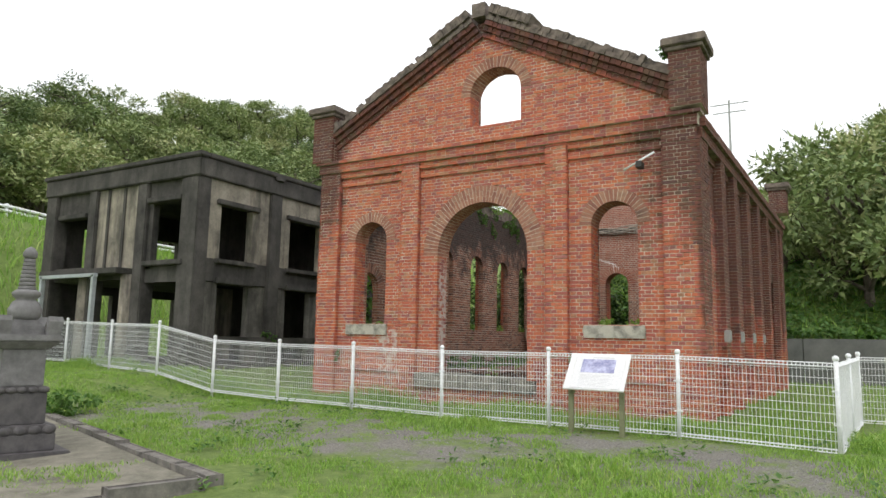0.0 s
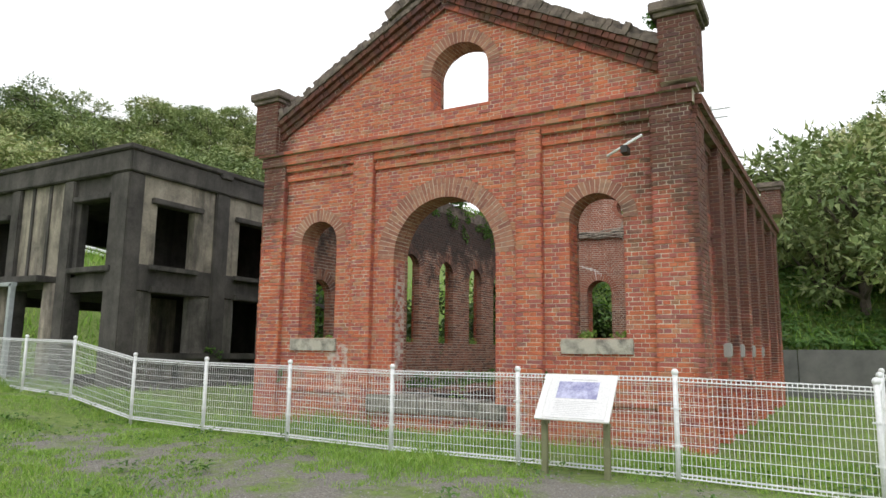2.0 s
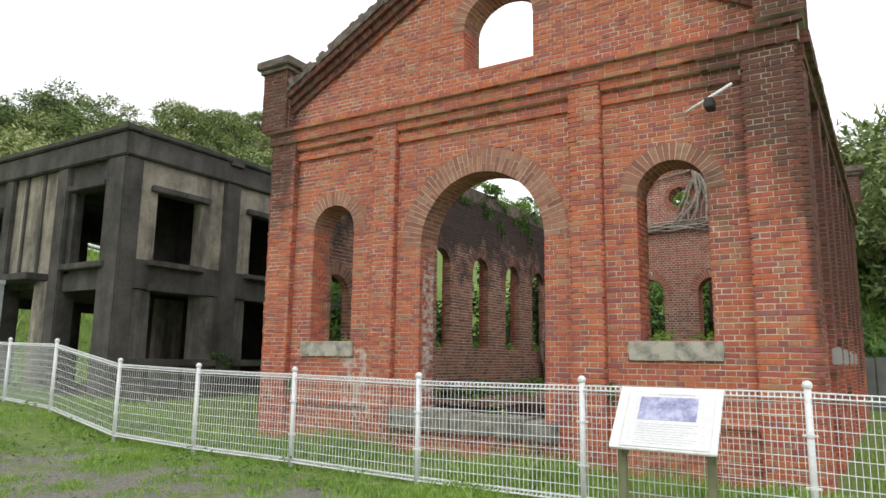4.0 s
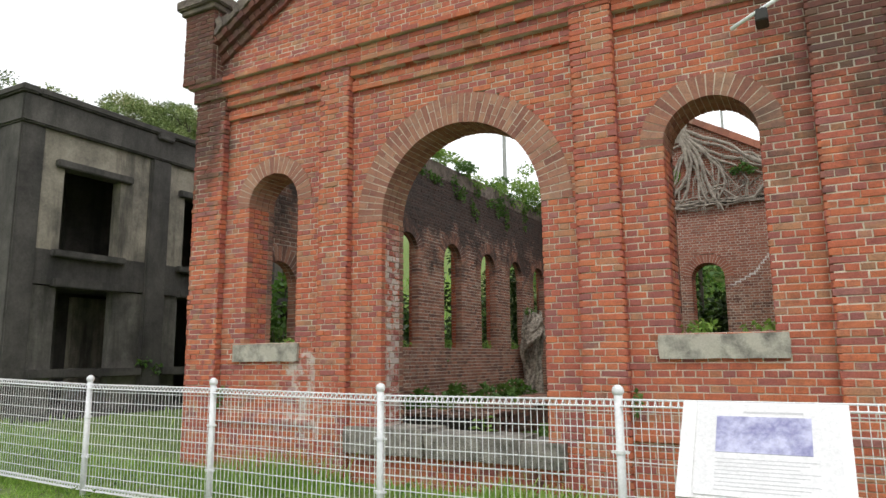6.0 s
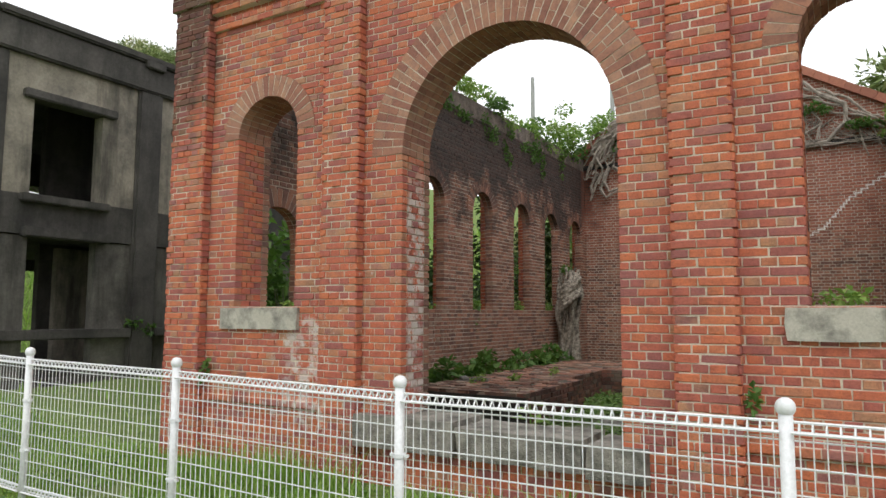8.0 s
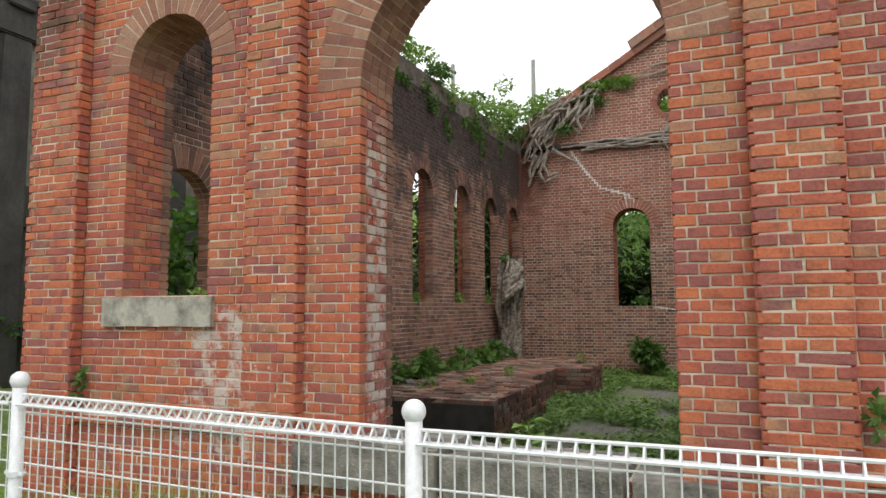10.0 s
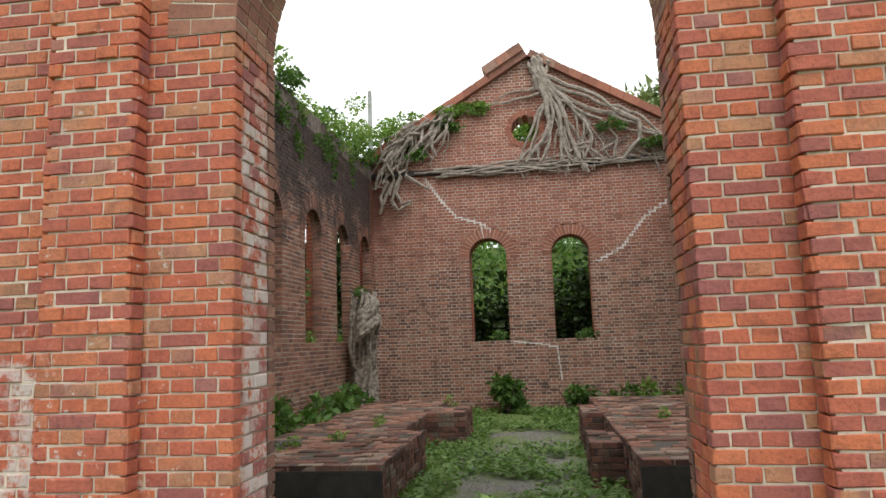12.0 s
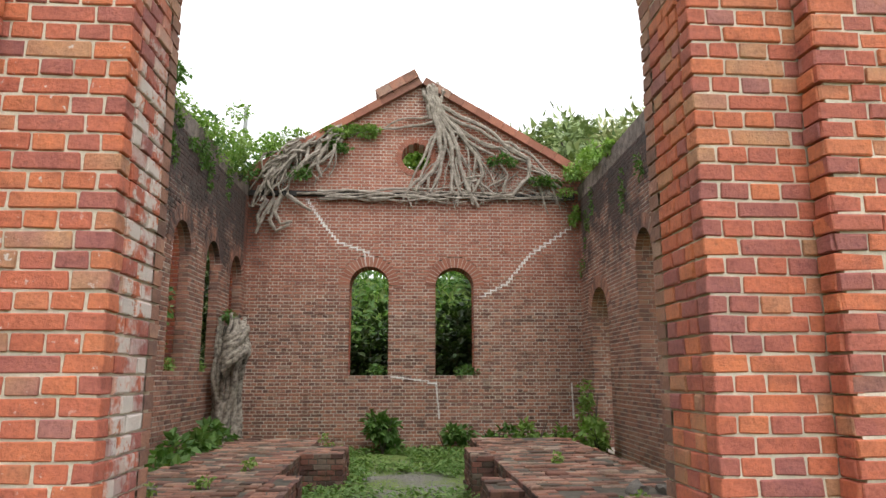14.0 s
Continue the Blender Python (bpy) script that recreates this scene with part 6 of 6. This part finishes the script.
# ---- stone tower inside its kerb ----
def stone_tower():
    t = thing("stone_tower", "tall grey granite memorial pagoda on stepped plinth", "monument", at=(-2.60, -7.63, -0.27))
    t.rotation_euler = (0, 0, radians(-17))
    t.scale = (0.98, 0.98, 1.05)

    def sq(name, a, z0, z1, m, bev=0.012, a2=None):
        bm = bmesh.new()
        vs = add_box(bm, -a, a, -a, a, z0, z1)
        if a2:
            for v in vs:
                if v.co.z > (z0 + z1) / 2:
                    v.co.x *= a2 / a
                    v.co.y *= a2 / a
        bmesh.ops.bevel(bm, geom=bm.edges[:], offset=bev, segments=2, affect="EDGES")
        return part(name, bm, m, t)
    sq("base", 0.55, -0.05, 0.13, M_DARKSTONE)
    sq("lower_plinth", 0.40, 0.13, 0.33, M_DARKSTONE)

    def lotus(name, a, z0, z1, n):
        bm = bmesh.new()
        add_box(bm, -a * 0.94, a * 0.94, -a * 0.94, a * 0.94, z0, z1, 0.01)
        for side in range(4):
            for i in range(n):
                p = -a + (i + 0.5) * 2 * a / n
                r = bmesh.ops.create_uvsphere(bm, u_segments=10, v_segments=7, radius=1)
                for v in r["verts"]:
                    v.co = Vector((p + v.co.x * a / n * 0.98, -a * 0.95 + v.co.y * 0.035, z0 + (z1 - z0) * (0.42 + 0.52 * v.co.z)))
                    v.co = Matrix.Rotation(side * math.pi / 2, 3, "Z") @ v.co
        part(name, bm, M_DARKSTONE, t, "carved lotus petal band")
    lotus("lotus_band", 0.40, 0.33, 0.43, 5)
    sq("middle_plinth", 0.29, 0.43, 0.80, M_DARKSTONE)
    lotus("lotus_band", 0.30, 0.80, 0.87, 5)
    sq("body", 0.245, 0.87, 1.31, M_GRANITE)
    sq("cornice", 0.27, 1.31, 1.40, M_GRANITE, 0.01, 0.38)
    sq("roof", 0.39, 1.40, 1.48, M_GRANITE)
    for sx in (-1, 1):
        for sy in (-1, 1):
            bm = bmesh.new()
            prof = [(0.0, 0.0), (0.16, 0.0), (0.20, 0.16), (0.17, 0.22), (0.10, 0.12), (0.0, 0.07)]
            for k, (d1, d2) in enumerate(((sx, sy),)):
                vs0 = [bm.verts.new((sx * (0.26 + px * 0.65), sy * 0.20, 1.48 + pz)) for px, pz in prof]
                vs1 = [bm.verts.new((sx * (0.26 + px * 0.65), sy * (0.26 + px * 0.62), 1.48 + pz)) for px, pz in prof]
                bm.faces.new(vs0)
                bm.faces.new(vs1[::-1])
                for i in range(len(prof)):
                    j = (i + 1) % len(prof)
                    bm.faces.new((vs0[i], vs0[j], vs1[j], vs1[i]))
            part("corner_horn", bm, M_GRANITE, t)
    for i in range(5):
        a = 0.27 - 0.03 * i
        sq("roof_step", a, 1.48 + 0.035 * i, 1.515 + 0.035 * i, M_GRANITE, 0.005)
    bm = bmesh.new()
    prof = [(0.15, 1.65), (0.19, 1.70), (0.20, 1.78), (0.15, 1.87), (0.11, 1.90), (0.16, 1.94), (0.17, 1.98), (0.12, 2.02)]
    lathe(bm, prof)
    part("dome", bm, M_GRANITE, t, "", True)
    bm = bmesh.new()
    prof = []
    for i in range(8):
        z, r = 2.02 + 0.048 * i, 0.105 - 0.005 * i
        prof += [(r * 0.86, z), (r, z + 0.008), (r, z + 0.034), (r * 0.86, z + 0.042)]
    lathe(bm, prof)
    part("ringed_spire", bm, M_GRANITE, t)
    bm = bmesh.new()
    lathe(bm, [(0.06, 2.40), (0.085, 2.43), (0.085, 2.48), (0.05, 2.53), (0.012, 2.55)])
    part("jewel", bm, M_GRANITE, t, "", True)


stone_tower()


def kerb():
    t = thing("stone_kerb", "low weathered stone kerb round the memorial", "kerb")
    for d, n, L in ((Vector((-0.96, 0.28, 0)), 7, 0.92), (Vector((-0.30, -0.955, 0)), 4, 0.9)):
        side = Vector((d.y, -d.x, 0))
        for i in range(n):
            bm = bmesh.new()
            a = Vector((KX, KY, 0)) + d * (i * L + (0.14 if d.y < 0 else 0))
            ang = math.atan2(d.y, d.x)
            m = Matrix.Translation((a.x, a.y, ground_z(a.x, a.y))) @ Matrix.Rotation(ang, 4, "Z")
            add_box(bm, 0.004, L - 0.004, -0.085, 0.085, -0.1, 0.10 + prng.uniform(-0.012, 0.012), 0.014, m)
            part("kerb_stone", bm, M_KERB, t)
    bm = bmesh.new()
    pts = [(KX - 0.15, KY - 0.05), (KX - 6.2, KY + 1.7), (KX - 7.3, KY - 1.6), (KX - 1.15, KY - 3.4)]
    vs = [bm.verts.new((x, y, -0.40)) for x, y in pts]
    vs2 = [bm.verts.new((x, y, -0.30 + 0.28 * smooth(-9.5, -2.8, y) + 0.055)) for x, y in pts]
    bm.faces.new(vs2)
    for i in range(4):
        j = (i + 1) % 4
        bm.faces.new((vs[i], vs[j], vs2[j], vs2[i]))
    bed = part("gravel_bed", bm, M_BED, t, "sandy earth bed inside the kerb")


M_BED = plain_mat("sandy_earth", (0.12, 0.115, 0.085), (0.30, 0.28, 0.225), 3, 0.95, 30, 0.8, 0.02)
kerb()
bush("weed_clump", "rounded green weed clump near the kerb", (-5.3, -5.2, 0.12), (0.5, 0.4, 0.26), 380, 0.1, M_WEED, "weeds", False)


# ---- fixtures ----
def floodlight():
    t = thing("floodlight", "white floodlight on a small bracket fixed to the brick front", "lamp", at=(3.35, -0.12, 4.58))
    bm = bmesh.new()
    tube(bm, [(-0.26, -0.2, -0.12), (0.28, -0.14, 0.17)], 0.02, 10)
    part("tube", bm, M_WHITE, t, "", True)
    bm = bmesh.new()
    add_box(bm, -0.05, 0.06, -0.2, 0.02, -0.09, 0.03, 0.01)
    part("bracket", bm, M_DARKIRON, t, "dark rusted bracket")


floodlight()
for y in (1.95, 3.61, 5.39, 7.17):
    t = thing("meter_box", "small grey electric box on the side wall", "box", "grey boxes on the side wall", at=(4.36 + SKEW * y, y, 1.5))
    bm = bmesh.new()
    add_box(bm, -0.01, 0.1, -0.1, 0.1, -0.12, 0.12, 0.012)
    part("case", bm, M_GREY, t)
    bm = bmesh.new()
    add_box(bm, 0.1, 0.112, -0.08, 0.08, -0.1, 0.1, 0.004)
    part("cover", bm, M_GREY, t)


def pole(x, y, top, arms):
    z = ground_z(x, y)
    t = thing("utility_pole", "slender grey concrete utility pole on the hill", "pole", "utility poles", at=(x, y, z))
    bm = bmesh.new()
    tube(bm, [(0, 0, -0.5), (0, 0, top - z)], [0.16, 0.1], 10)
    part("pole", bm, M_GREY, t)
    for dz, w in arms:
        bm = bmesh.new()
        add_box(bm, -w, w, -0.05, 0.05, top - z - dz - 0.05, top - z - dz + 0.05)
        part("crossarm", bm, M_GREY, t)
        for k in range(4):
            bm = bmesh.new()
            p = -w + 2 * w * (k + 0.5) / 4
            tube(bm, [(p, 0, top - z - dz), (p, 0, top - z - dz + 0.22)], [0.05, 0.03], 6)
            part("insulator", bm, M_WHITE, t)


pole(-7.6, 29.7, 14.5, ())
pole(-11.6, 28.4, 14.4, ())
pole(-3.06, 62.3, 27.0, ((0.4, 1.9), (1.3, 1.6)))


def guardrail():
    t = thing("guardrail", "white steel guardrail along the road on the bank", "guardrail")
    for i in range(9):
        y = -8 + i * 4
        x = -26.8
        z = ground_z(x, y)
        box("post", x - 0.06, x + 0.06, y - 0.06, y + 0.06, z - 0.2, z + 0.85, M_WHITE, t)
        if i < 8:
            z2 = ground_z(x, y + 4)
            bm = bmesh.new()
            for dz in (0.5, 0.72):
                tube(bm, [(x + 0.08, y, z + dz), (x + 0.08, y + 4, z2 + dz)], 0.07, 8)
            part("rail", bm, M_WHITE, t)


guardrail()

# ---- single bricks of the great arch's jambs ----
meshes = {}


def piece_mesh(w, k):
    key = (round(w, 3), k)
    if key not in meshes:
        r = random.Random(k * 77 + int(w * 1000))
        bm = bmesh.new()
        add_box(bm, 0, w, 0, 0.09, 0, COURSE - 0.01)
        for v in bm.verts:
            v.co += Vector((r.uniform(-0.003, 0.003), r.uniform(-0.002, 0.002), r.uniform(-0.003, 0.003)))
        bmesh.ops.bevel(bm, geom=bm.edges[:], offset=0.0042, segments=1, affect="EDGES")
        me = bpy.data.meshes.new("brick")
        bm.to_mesh(me)
        bm.free()
        me.materials.append(M_REDP)
        meshes[key] = me
    return meshes[key]


def single_bricks():
    n = int(round((8.2 - BASE) / COURSE))
    for i in range(n):
        a = BASE + i * COURSE
        pitch, shift = (HALF * 2, 0.0) if i % 2 == 0 else (HALF, HALF / 2)
        for p, q in front_spans(a + COURSE / 2):
            for k, (s, e) in enumerate(cuts(p, q, pitch, shift)):
                s2 = s if s == p else s + 0.005
                e2 = e if e == q else e - 0.005
                if near_zone(s2, e2, a):
                    ob = new("brick", piece_mesh(e2 - s2, (i + k) % 3))
                    ob.parent = wall_front
                    ob.location = (s2, rng.uniform(-0.006, 0.001), a + 0.005)


single_bricks()
